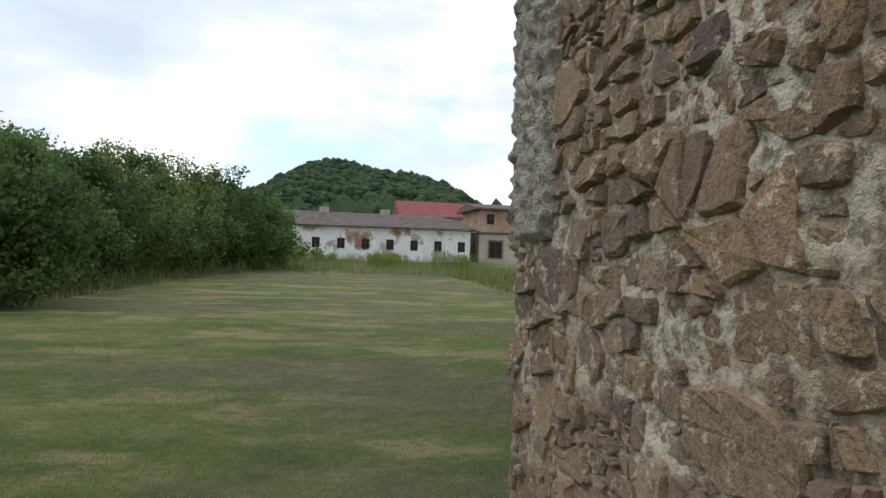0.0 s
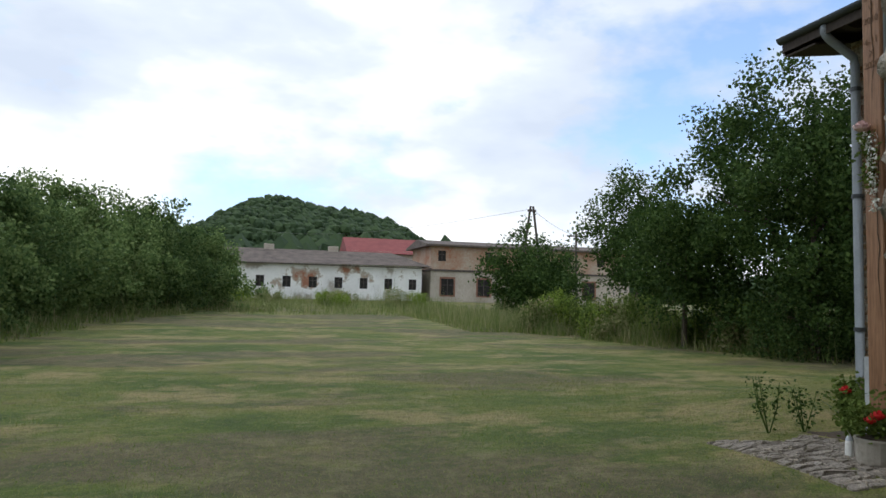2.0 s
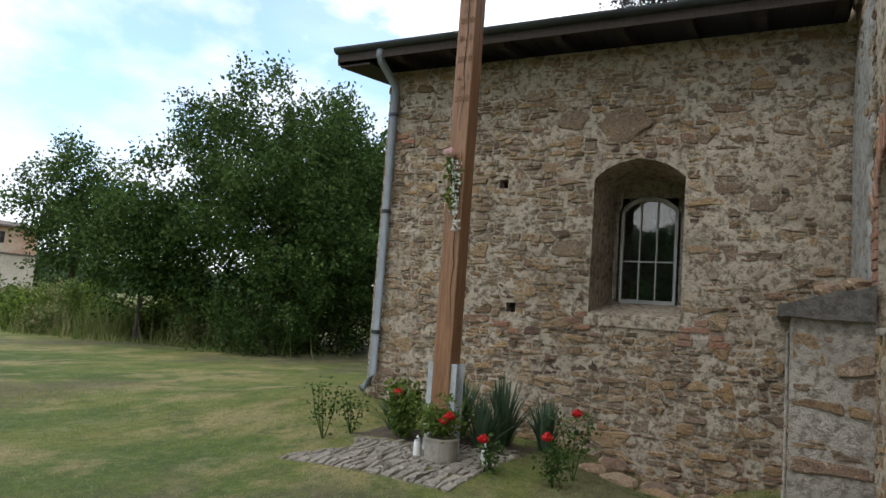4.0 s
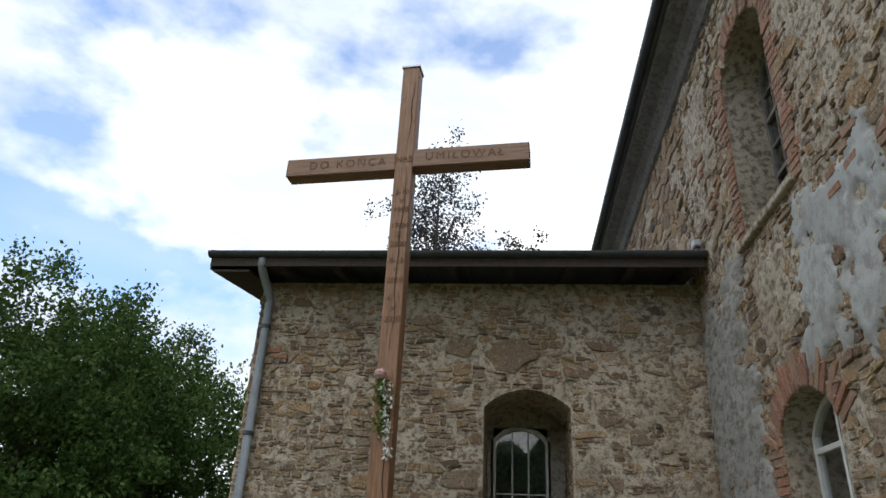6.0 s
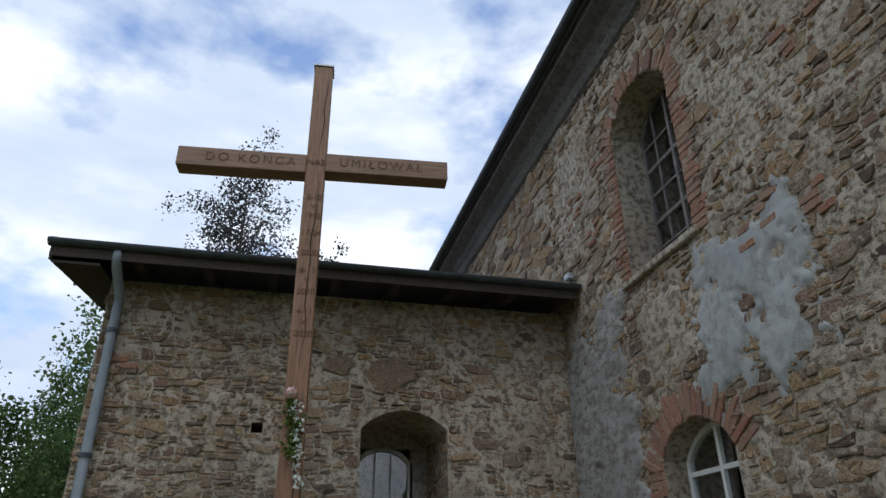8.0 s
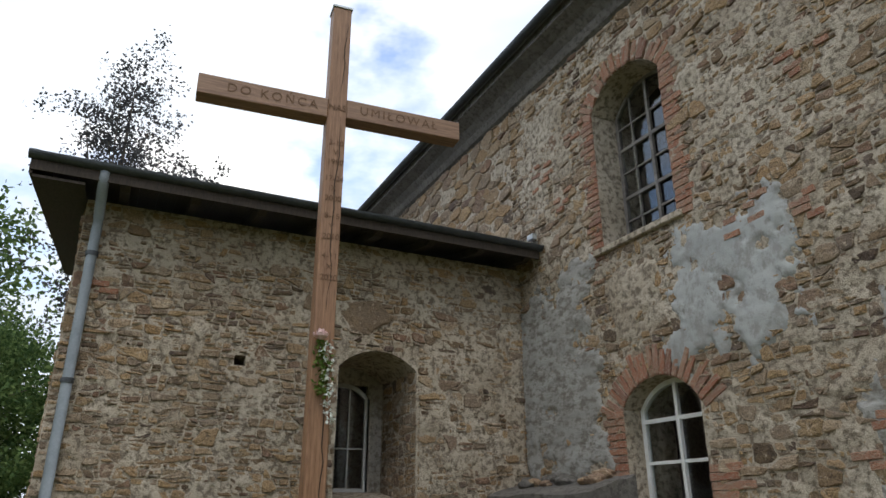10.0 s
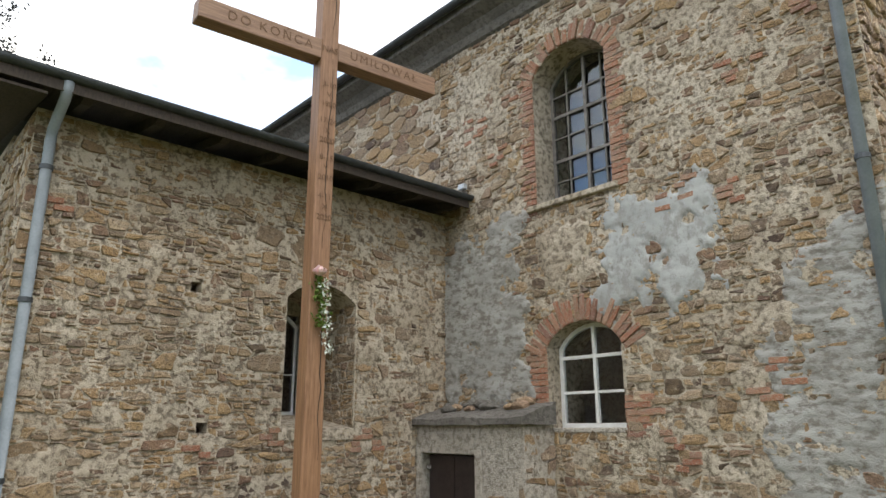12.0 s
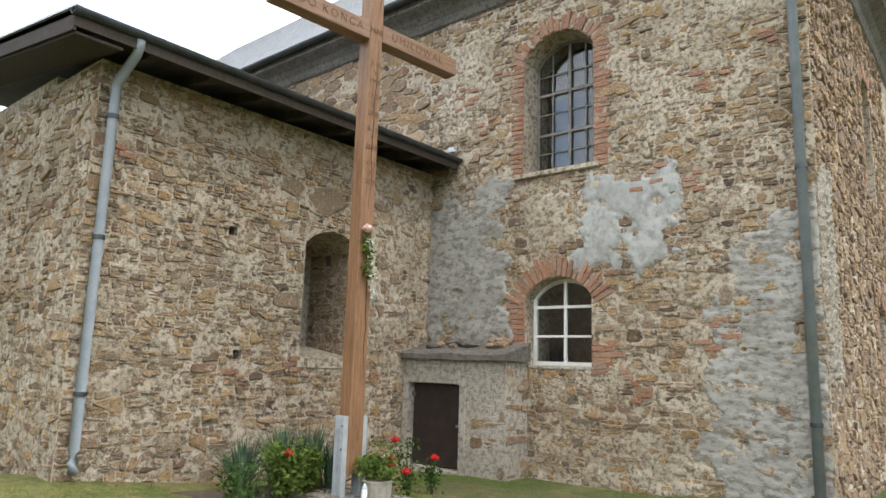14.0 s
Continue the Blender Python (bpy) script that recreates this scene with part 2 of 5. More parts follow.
def leaf_material(name, stops, trans=0.3):
    m = bpy.data.materials.new(name)
    m.use_nodes = True
    nt = m.node_tree
    b = nt.nodes["Principled BSDF"]
    b.inputs["Roughness"].default_value = 0.75
    b.inputs["Specular IOR Level"].default_value = 0.15
    co = nt.nodes.new("ShaderNodeTexCoord").outputs["Object"]
    r = nt.nodes.new("ShaderNodeNewGeometry").outputs["Random Per Island"]
    n = grain(nt, co, 0.9, 3)
    f = calc(nt, "ADD", calc(nt, "MULTIPLY", r, 0.6), calc(nt, "MULTIPLY", n, 0.4))
    col = ramp(nt, f, stops)
    link(nt, col, b.inputs["Base Color"])
    t = nt.nodes.new("ShaderNodeBsdfTranslucent")
    link(nt, col, t.inputs[0])
    mx = nt.nodes.new("ShaderNodeMixShader")
    mx.inputs[0].default_value = trans
    link(nt, b.outputs[0], mx.inputs[1])
    link(nt, t.outputs[0], mx.inputs[2])
    link(nt, mx.outputs[0], nt.nodes["Material Output"].inputs[0])
    return m


M_LEAF = leaf_material("broad green leaves", [(0.15, (0.025, 0.052, 0.014)), (0.5, (0.052, 0.098, 0.024)), (0.85, (0.11, 0.17, 0.045))], 0.3)
M_LEAF_DARK = leaf_material("dark hedge leaves", [(0.15, (0.036, 0.072, 0.024)), (0.45, (0.075, 0.128, 0.04)), (0.8, (0.16, 0.225, 0.075))], 0.35)
M_HEDGE = leaf_material("hedge leaves", [(0.15, (0.06, 0.11, 0.036)), (0.45, (0.13, 0.20, 0.065)), (0.8, (0.25, 0.33, 0.12))], 0.45)
M_LEAF_GREY = leaf_material("sparse dark twigs and leaves", [(0.15, (0.04, 0.04, 0.045)), (0.85, (0.085, 0.085, 0.085))], 0.15)
M_LEAF_BRIGHT = leaf_material("bright rose leaves", [(0.15, (0.06, 0.10, 0.02)), (0.85, (0.16, 0.22, 0.05))])
M_YUCCA = leaf_material("blue-green sword leaves", [(0.15, (0.05, 0.085, 0.05)), (0.85, (0.12, 0.18, 0.11))], 0.15)
M_BLADE = leaf_material("mown grass blades", [(0.2, (0.13, 0.21, 0.04)), (0.5, (0.20, 0.27, 0.065)), (0.8, (0.34, 0.32, 0.14))], 0.5)
M_WEED = leaf_material("tall dry weeds", [(0.2, (0.11, 0.17, 0.045)), (0.5, (0.19, 0.235, 0.08)), (0.82, (0.42, 0.37, 0.21))], 0.4)
M_GOLDENROD = leaf_material("lime green weed leaves", [(0.2, (0.15, 0.24, 0.035)), (0.8, (0.29, 0.37, 0.08))], 0.45)
M_HILL = leaf_material("far woodland", [(0.2, (0.03, 0.055, 0.024)), (0.8, (0.055, 0.09, 0.036))], 0.05)


def lawn_material():
    m, nt, b, co = material("mown lawn with dry patches", 0.95)
    broad = grain(nt, co, 0.42, 6, 0.62, (0.55, 1.0, 1.0))
    mid = grain(nt, co, 0.55, 7, 0.66, (0.75, 1.0, 1.0))
    fine = grain(nt, co, 45.0, 4, 0.75)
    col = ramp(nt, broad, [(0.38, (0.062, 0.115, 0.010)), (0.46, (0.108, 0.155, 0.020)), (0.54, (0.165, 0.19, 0.034)), (0.62, (0.23, 0.21, 0.058))])
    # straw-coloured dry patches
    col = mixc(nt, ramp(nt, mid, [(0.51, 0.0), (0.56, 0.6), (0.63, 0.9)]), col, (0.38, 0.30, 0.14))
    # worn earthy places
    col = mixc(nt, ramp(nt, grain(nt, co, 0.17, 5, 0.65, (0.5, 1.2, 1)), [(0.50, 0.0), (0.55, 0.8)]), col, (0.135, 0.105, 0.065))
    streak = grain(nt, co, 1.7, 6, 0.7, (0.8, 1.0, 1.0))
    col = mixc(nt, ramp(nt, streak, [(0.54, 0.0), (0.63, 0.55)]), col, (0.28, 0.26, 0.12))
    col = mixc(nt, ramp(nt, streak, [(0.36, 0.7), (0.47, 0.0)]), col, (0.042, 0.085, 0.013))
    tuft = grain(nt, co, 9.0, 5, 0.75)
    col = mixc(nt, ramp(nt, tuft, [(0.36, 0.5), (0.50, 0.0)]), col, (0.05, 0.07, 0.014))
    col = mixc(nt, ramp(nt, tuft, [(0.52, 0.0), (0.64, 0.35)]), col, (0.27, 0.255, 0.10))
    col = mixc(nt, ramp(nt, fine, [(0.36, 0.7), (0.54, 0.0)]), col, (0.05, 0.062, 0.014))
    link(nt, col, b.inputs["Base Color"])
    bump(nt, b, fine, 1.0, 0.03)
    return m


M_LAWN = lawn_material()

# ---------------------------------------------------------------- mesh helpers


def finish(name, bm, mat, smooth=False):
    me = bpy.data.meshes.new(name)
    bmesh.ops.recalc_face_normals(bm, faces=bm.faces)
    bm.to_mesh(me)
    bm.free()
    me.materials.append(mat)
    if smooth:
        me.shade_smooth()
    return me


def part(name, bm, mat, parent=None, label="", smooth=False):
    ob = new(name, finish(name, bm, mat, smooth))
    ob.parent = parent
    if label:
        ob["label"] = label
    return ob


def base(name, at, label, category, group="", turn=0.0):
    e = new(name)
    e.empty_display_size = 0.1
    e.matrix_basis = pose(*at, 0, 0, turn)
    return tagged(e, label, category, group)


def box(bm, lo, hi, m=None, bevel=0.0):
    r = bmesh.ops.create_cube(bm, size=1.0)
    vs = r["verts"]
    for v in vs:
        v.co = Vector([lo[i] + (v.co[i] + 0.5) * (hi[i] - lo[i]) for i in range(3)])
        if m:
            v.co = m @ v.co
    if bevel:
        es = list({e for v in vs for e in v.link_edges})
        bmesh.ops.bevel(bm, geom=es, offset=bevel, segments=1, affect="EDGES")
    return vs


def box_bm(lo, hi, bevel=0.0, m=None):
    bm = bmesh.new()
    box(bm, lo, hi, m, bevel)
    return bm


def tube(bm, pts, radii, n=10, cap=True):
    rings = []
    for i, p in enumerate(pts):
        p = Vector(p)
        d = (Vector(pts[min(i + 1, len(pts) - 1)]) - Vector(pts[max(i - 1, 0)])).normalized()
        a = d.orthogonal().normalized() if abs(d.z) < 0.9 else d.cross(Vector((0, 1, 0))).normalized()
        b = d.cross(a)
        rings.append([bm.verts.new(p + (a * math.cos(k * math.tau / n) + b * math.sin(k * math.tau / n)) * radii[i]) for k in range(n)])
    for r0, r1 in zip(rings, rings[1:]):
        for k in range(n):
            bm.faces.new((r0[k], r0[(k + 1) % n], r1[(k + 1) % n], r1[k]))
    if cap:
        bm.faces.new(rings[0])
        bm.faces.new(rings[-1])


def tube_bm(pts, radii, n=10):
    bm = bmesh.new()
    tube(bm, pts, radii, n)
    return bm


def prism(bm, pts, off):
    """A solid from a flat outline pushed along off."""
    a = [bm.verts.new(p) for p in pts]
    b = [bm.verts.new(Vector(p) + Vector(off)) for p in pts]
    bm.faces.new(a)
    bm.faces.new(b)
    for i in range(len(a)):
        j = (i + 1) % len(a)
        bm.faces.new((a[i], a[j], b[j], b[i]))


def soup(name, verts, faces, mat):
    me = bpy.data.meshes.new(name)
    me.from_pydata(verts, [], faces)
    me.materials.append(mat)
    return me


def gz(x, y):
    """Height of the ground."""
    d2 = lambda cx, cy, s: math.exp(-((x - cx) ** 2 + (y - cy) ** 2) / (2 * s * s))
    h = 0.32 * d2(7.4, 9.6, 1.3) + 0.16 * d2(5.0, 7.0, 1.1) + 0.2 * d2(1.6, 3.0, 0.8) - 0.38 * d2(6.75, 4.95, 0.5)
    if y > 25:
        h += min((y - 25) * 0.0155, 0.8)
    return h + 0.012 * math.sin(x * 1.9 + y * 0.7) * math.sin(y * 1.3 - x * 0.4) * math.exp(-((x - 2) ** 2 + (y - 6) ** 2) / 90)


# ---------------------------------------------------------------- ground


def axis(lo, hi, step, far):
    a = list(np.arange(lo, hi + 1e-6, step))
    s, p, q = step, lo, hi
    while q < far:
        s *= 1.22
        p, q = p - s, q + s
        a = [p] + a + [q]
    return a


gx, gy = axis(-6, 9, 0.25, 2500), axis(-1, 14, 0.25, 2500)
gv = [(x, y, gz(x, y)) for y in gy for x in gx]
nx = len(gx)
gf = [(j * nx + i, j * nx + i + 1, (j + 1) * nx + i + 1, (j + 1) * nx + i) for j in range(len(gy) - 1) for i in range(nx - 1)]
ground = new("ground", soup("ground", gv, gf, M_LAWN))
ground.data.shade_smooth()
tagged(ground, "mown green lawn with dry yellow patches", "lawn", kind="structure")

# ---------------------------------------------------------------- masonry


def arch_z(op, u):
    a, b, spring, crown = op["a"], op["b"], op["spring"], op["crown"]
    h, w = crown - spring, (b - a) / 2
    if h <= 0:
        return spring
    r = (w * w + h * h) / (2 * h)
    return crown - r + math.sqrt(max(r * r - (u - (a + b) / 2) ** 2, 0))


def wall_bm(u0, u1, z0, z1, thick, openings, place):
    cuts = {u0, u1}
    for o in openings:
        cuts |= {o["a"] + (o["b"] - o["a"]) * k / 10 for k in range(11)}
    cuts = sorted(c for c in cuts if u0 <= c <= u1)
    cuts = [c for i, c in enumerate(cuts) if i == 0 or c - cuts[i - 1] > 1e-4]
    bm = bmesh.new()
    for a, b in zip(cuts, cuts[1:]):
        mid = (a + b) / 2
        here = sorted((o for o in openings if o["a"] < mid < o["b"]), key=lambda o: o["sill"])
        lo = (z0, z0)
        spans = []
        for o in here:
            if o["sill"] > z0:
                spans.append((lo, (o["sill"], o["sill"])))
            lo = (arch_z(o, a), arch_z(o, b))
        spans.append((lo, (z1, z1)))
        for (la, lb), (ha, hb) in spans:
            q = [place(a, 0, la), place(b, 0, lb), place(b, 0, hb), place(a, 0, ha)]
            prism(bm, q, place(a, thick, 0) - place(a, 0, 0))
    bmesh.ops.remove_doubles(bm, verts=bm.verts, dist=1e-4)
    return bm


def clip_poly(poly, nx_, ny_, c):
    """Keep the part of a convex outline where nx*x + ny*y <= c."""
    out = []
    for i, p in enumerate(poly):
        q = poly[(i + 1) % len(poly)]
        dp, dq = nx_ * p[0] + ny_ * p[1] - c, nx_ * q[0] + ny_ * q[1] - c
        if dp <= 0:
            out.append(p)
        if dp * dq < 0:
            t = dp / (dp - dq)
            out.append((p[0] + (q[0] - p[0]) * t, p[1] + (q[1] - p[1]) * t))
    return out


def rubble(u0, u1, z0, z1, rmin, rmax, seed, squash=1.75, blocked=(), keep=None):
    """Outlines of random rubble stones that fill a wall: a power diagram of discs of many sizes."""
    rng = random.Random(seed)
    H = (z1 - z0) * squash
    cell = rmax * 2
    grid, pts = {}, []
    radii = sorted((rmin + (rmax - rmin) * rng.random() ** 2.2 for _ in range(int((u1 - u0) * H / (rmin * rmin) * 2.2))), reverse=True)
    for r in radii:
        x, y = u0 + rng.random() * (u1 - u0), rng.random() * H
        k = (int(x / cell), int(y / cell))
        ok = True
        for i in (-1, 0, 1):
            for j in (-1, 0, 1):
                for (px, py, pr) in grid.get((k[0] + i, k[1] + j), ()):
                    if (px - x) ** 2 + (py - y) ** 2 < (0.92 * (pr + r)) ** 2:
                        ok = False
                        break
                if not ok:
                    break
            if not ok:
                break
        if ok:
            grid.setdefault(k, []).append((x, y, r))
            pts.append((x, y, r))
    out = []
    for (x, y, r) in pts:
        if keep and not keep(x, z0 + y / squash):
            continue
        k = (int(x / cell), int(y / cell))
        R = r * 2.2 + 0.02
        poly = [(max(x - R, u0), max(y - R, 0)), (min(x + R, u1), max(y - R, 0)), (min(x + R, u1), min(y + R, H)), (max(x - R, u0), min(y + R, H))]
        for i in (-2, -1, 0, 1, 2):
            for j in (-2, -1, 0, 1, 2):
                for (px, py, pr) in grid.get((k[0] + i, k[1] + j), ()):
                    if (px, py) != (x, y) and len(poly) > 2:
                        nx_, ny_ = px - x, py - y
                        c = (px * px + py * py - pr * pr - x * x - y * y + r * r) / 2
                        poly = clip_poly(poly, nx_, ny_, c)
        poly = [(px, z0 + py / squash) for px, py in poly]
        cx, cz = x, z0 + y / squash
        for (a, b, c, d) in blocked:
            if len(poly) < 3:
                break
            gaps = [(a - cx, (1, 0, a)), (cx - b, (-1, 0, -b)), (c - cz, (0, 1, c)), (cz - d, (0, -1, -d))]
            g, h = max(gaps, key=lambda t: t[0])
            if g < 0:
                poly = []
            else:
                poly = clip_poly(poly, *h)
        if len(poly) < 3:
            continue
        area = abs(sum(p[0] * q[1] - q[0] * p[1] for p, q in zip(poly, poly[1:] + poly[:1]))) / 2
        if area < 0.0012:
            continue
        out.append((cx, cz, poly, area))
    return out


def hewn(u0, u1, z0, z1, median, seed, aspect=2.0, sigma=0.75, block=0.55, blocked=(), keep=None, slant=0.09):
    """Irregular quarry stones: large random blocks, each broken again and again by slanting cuts until the pieces are stone-sized."""
    rng = random.Random(seed)
    out = []

    def split(poly, depth):
        us, zs = [p[0] for p in poly], [p[1] for p in poly]
        du, dz = max(us) - min(us), max(zs) - min(zs)
        area = abs(sum(p[0] * q[1] - q[0] * p[1] for p, q in zip(poly, poly[1:] + poly[:1]))) / 2
        if area < 0.0012:
            return
        if area < median * math.exp(rng.gauss(0, sigma)) * 1.5 or depth > 12:
            cx, cz = sum(us) / len(us), sum(zs) / len(zs)
            if not keep or keep(cx, cz):
                out.append([cx, cz, poly, area])
            return
        f = rng.uniform(0.3, 0.7)
        if du > dz * aspect * rng.uniform(0.75, 1.3):
            a = rng.gauss(0, 0.22)
        else:
            a = math.pi / 2 + rng.gauss(0, slant)
        nx_, ny_ = math.cos(a), math.sin(a)
        ds = [nx_ * p[0] + ny_ * p[1] for p in poly]
        c = min(ds) + (max(ds) - min(ds)) * f
        for k in (1, -1):
            q = clip_poly(poly, nx_ * k, ny_ * k, c * k)
            if len(q) > 2:
                split(q, depth + 1)

    for cx, cz, poly, area in rubble(u0, u1, z0, z1, block * 0.3, block, seed + 500, 1.9):
        split(poly, 0)
    kept = []
    for cx, cz, poly, area in out:
        for (a, b, c, d) in blocked:
            if len(poly) < 3:
                break
            g, h = max([(a - cx, (1, 0, a)), (cx - b, (-1, 0, -b)), (c - cz, (0, 1, c)), (cz - d, (0, -1, -d))], key=lambda t: t[0])
            poly = [] if g < 0 else clip_poly(poly, *h)
        if len(poly) > 2:
            kept.append((cx, cz, poly, area))
    return kept


def stone_shape(poly, rng, gap, proud):
    """Vertices (u, out, z) and faces of one stone with a broken outline and a hewn face."""
    cx = sum(p[0] for p in poly) / len(poly)
    cz = sum(p[1] for p in poly) / len(poly)
    ring, n = [], len(poly)
    for i, p in enumerate(poly):
        q, o = poly[(i + 1) % n], poly[i - 1]
        a, b = rng.uniform(0.05, 0.2), rng.uniform(0.05, 0.2)
        ring.append((p[0] + (o[0] - p[0]) * a, p[1] + (o[1] - p[1]) * a))
        ring.append((p[0] + (q[0] - p[0]) * b, p[1] + (q[1] - p[1]) * b))
        L = math.dist(p, q)
        if L > 0.11:
            t, j = rng.uniform(0.42, 0.58), 0.07 * L
            ring.append((p[0] + (q[0] - p[0]) * t + rng.uniform(-j, j), p[1] + (q[1] - p[1]) * t + rng.uniform(-j, j) * 0.6))
    us, zs = [p[0] for p in poly], [p[1] for p in poly]
    du, dz = max(us) - min(us), max(zs) - min(zs)
    g = gap * rng.uniform(0.4, 1.6)
    ku, kz = max(0.4, 1 - 2 * g / max(du, 0.01)), max(0.4, 1 - 2 * g / max(dz, 0.01))
    tu, tz = rng.gauss(0, 0.06), rng.gauss(-0.03, 0.09)
    e1 = rng.uniform(0.004, 0.010)
    e2 = e1 + min(du, dz) * rng.uniform(0.03, 0.10)
    vs, fs, n = [], [], len(ring)
    for inset, o in ((0.0, -0.03), (e1, proud * 0.6 - 0.002), (e2, proud)):
        fu, fz = ku * max(0.5, 1 - 2 * inset / max(du, 0.02)), kz * max(0.5, 1 - 2 * inset / max(dz, 0.02))
        for (px, pz) in ring:
            a, b = (px - cx) * fu, (pz - cz) * fz
            w = 0 if o < 0 else 1
            vs.append((cx + a + w * rng.uniform(-.004, .004), o + w * (a * tu + b * tz + rng.uniform(-0.005, 0.005)), cz + b + w * rng.uniform(-.004, .004)))
    for r in (0, 1):
        for i in range(n):
            j = (i + 1) % n
            fs.append((r * n + i, r * n + j, (r + 1) * n + j, (r + 1) * n + i))
    # the face fans out from an off-centre knob
    vs.append((cx + rng.uniform(-.15, .15) * du, proud + rng.uniform(-0.004, 0.008), cz + rng.uniform(-.15, .15) * dz))
    fs += [(2 * n + i, 2 * n + (i + 1) % n, 3 * n) for i in range(n)]
    return vs, fs


LATE = []


def lay_stones(wall, stones, place, mat, near, seed, gap=0.006, proud=(-0.006, 0.028)):
    """Stones near the given stretch become pieces of their own under the wall, the others one joined part. Laid at the end of the file."""
    LATE.append((wall, stones, place, mat, near, seed, gap, proud))


def lay_all():
    for wall, stones, place, mat, near, seed, gap, proud in LATE:
        rng = random.Random(seed)
        stones = sorted(stones, key=lambda s: (s[0] - near[0]) ** 2 + (s[1] - near[1]) ** 2)
        jv, jf = [], []
        for n, (cx, cz, poly, area) in enumerate(stones):
            shp = stone_shape(poly, rng, gap, rng.uniform(*proud))
            if not shp:
                continue
            vs = [place(u, -o, z) for u, o, z in shp[0]]
            if n < 300:
                me = soup("stone", vs, shp[1], mat)
                new("stone", me).parent = wall
            else:
                s = len(jv)
                jv += vs
                jf += [tuple(i + s for i in f) for f in shp[1]]
        if jv:
            ob = new("rubble_stones", soup("rubble_stones", jv, jf, mat))
            ob.parent = wall
            ob["kind"] = "stuff"


# walls of the church: the long wall faces +y, the end wall faces -x
CH_Y, CH_X, AN_X, AN_Y = 3.34, 1.0, 7.13, 9.2
P_NORTH = lambda u, d, z: Vector((u, CH_Y - d, z))
P_WEST = lambda u, d, z: Vector((CH_X + d, u, z))
P_ANNEX = lambda u, d, z: Vector((AN_X + d, u, z))
P_ANNEX_N = lambda u, d, z: Vector((u, AN_Y - d, z))

UW = dict(a=3.95, b=5.2, sill=4.68, spring=6.62, crown=6.98)
LW = dict(a=4.0, b=5.14, sill=1.66, spring=2.68, crown=2.98)
AW = dict(a=5.04, b=6.11, sill=1.66, spring=3.32, crown=3.55)
WW = dict(a=-1.6, b=-0.6, sill=4.6, spring=6.5, crown=6.8)
WW2 = dict(a=-1.5, b=-0.7, sill=1.6, spring=2.6, crown=2.85)


def rects(o, m=0.0, top=0.0):
    return (o["a"] - m, o["b"] + m, o["sill"] - m * 0.3, o["crown"] + top)


HOLES = [dict(a=u - 0.065, b=u + 0.065, sill=z - 0.06, spring=z + 0.06, crown=z + 0.06) for u, z in ((7.32, 3.28), (7.11, 1.67))]
wall_north = tagged(part("wall_north", wall_bm(CH_X, 25.0, -0.4, 8.2, 0.75, [UW, LW], P_NORTH), M_MORTAR), "brown and ochre rubble stone church wall", "wall", kind="structure")
wall_west = tagged(part("wall_west", wall_bm(-9.6, CH_Y - 0.75, -0.4, 8.2, 0.75, [WW, WW2], P_WEST), M_MORTAR), "dark rubble stone church end wall", "wall", kind="structure")
wall_annex = tagged(part("wall_annex", wall_bm(CH_Y + 0.003, AN_Y, -0.6, 4.98, 1.3, [AW] + HOLES, P_ANNEX), M_MORTAR), "tan rubble stone annex wall with lime mortar", "wall", kind="structure")
wall_annex_north = tagged(part("wall_annex_north", wall_bm(AN_X + 1.3, 13.2, -0.4, 5.1, 0.6, [], P_ANNEX_N), M_MORTAR), "tan rubble stone annex end wall", "wall", kind="structure")
tagged(part("wall_south", box_bm((CH_X, -10.35, -0.4), (25.0, -9.6, 8.2)), M_RENDER), "grey rendered church wall", "wall", kind="structure")
tagged(part("wall_east", box_bm((24.25, -9.6, -0.4), (25.0, CH_Y - 0.75, 8.2)), M_RENDER), "grey rendered church wall", "wall", kind="structure")
tagged(part("wall_annex_east", box_bm((12.6, CH_Y + 0.003, -0.4), (13.2, AN_Y - 0.6, 5.1)), M_RENDER), "grey rendered annex wall", "wall", kind="structure")

POR = (5.08, 7.12)
stones = hewn(CH_X, 7.25, 0.0, 8.0, 0.011, 3, 1.7, 0.95, 0.4, blocked=[rects(UW, 0.03), rects(LW, 0.03), (POR[0], 7.3, -0.3, 1.75)])
lay_stones(wall_north, stones, P_NORTH, M_STONE, (3.6, 2.6), 1)
stones = rubble(7.25, 16.0, 5.0, 8.0, 0.07, 0.22, 4, 1.75)
far_wall = tagged(new("wall_north_upper"), "rubble stone wall above the annex roof", "wall", kind="structure")
lay_stones(far_wall, stones, P_NORTH, M_STONE, (8, 6), 2)
stones = hewn(-3.5, CH_Y - 0.005, 0.0, 8.0, 0.013, 5, 1.25, 1.0, 0.27, slant=0.16, blocked=[rects(WW, 0.05), rects(WW2, 0.05)])
lay_stones(wall_west, stones, P_WEST, M_STONE_DARK, (2.3, 1.5), 3, 0.007, (0.0, 0.045))
stones = hewn(CH_Y, AN_Y, -0.45, 4.95, 0.0095, 6, 2.0, 0.95, 0.4, blocked=[rects(AW, 0.012)] + [rects(h, 0.0) for h in HOLES])
lay_stones(wall_annex, stones, P_ANNEX, M_STONE, (6.8, 2.2), 4)
stones = hewn(AN_X, 13.0, 0.0, 4.95, 0.014, 7, 2.0)
lay_stones(wall_annex_north, stones, P_ANNEX_N, M_STONE, (7.2, 2.4), 5)
# stone facing of the deep window reveal
P_REVEAL = lambda u, d, z: Vector((u, AW["a"] - d, z))
stones = hewn(AN_X + 0.01, AN_X + 1.16, 1.7, 3.4, 0.02, 8, 1.6)
reveal = tagged(new("window_reveal"), "stone lined window reveal", "wall", kind="structure")
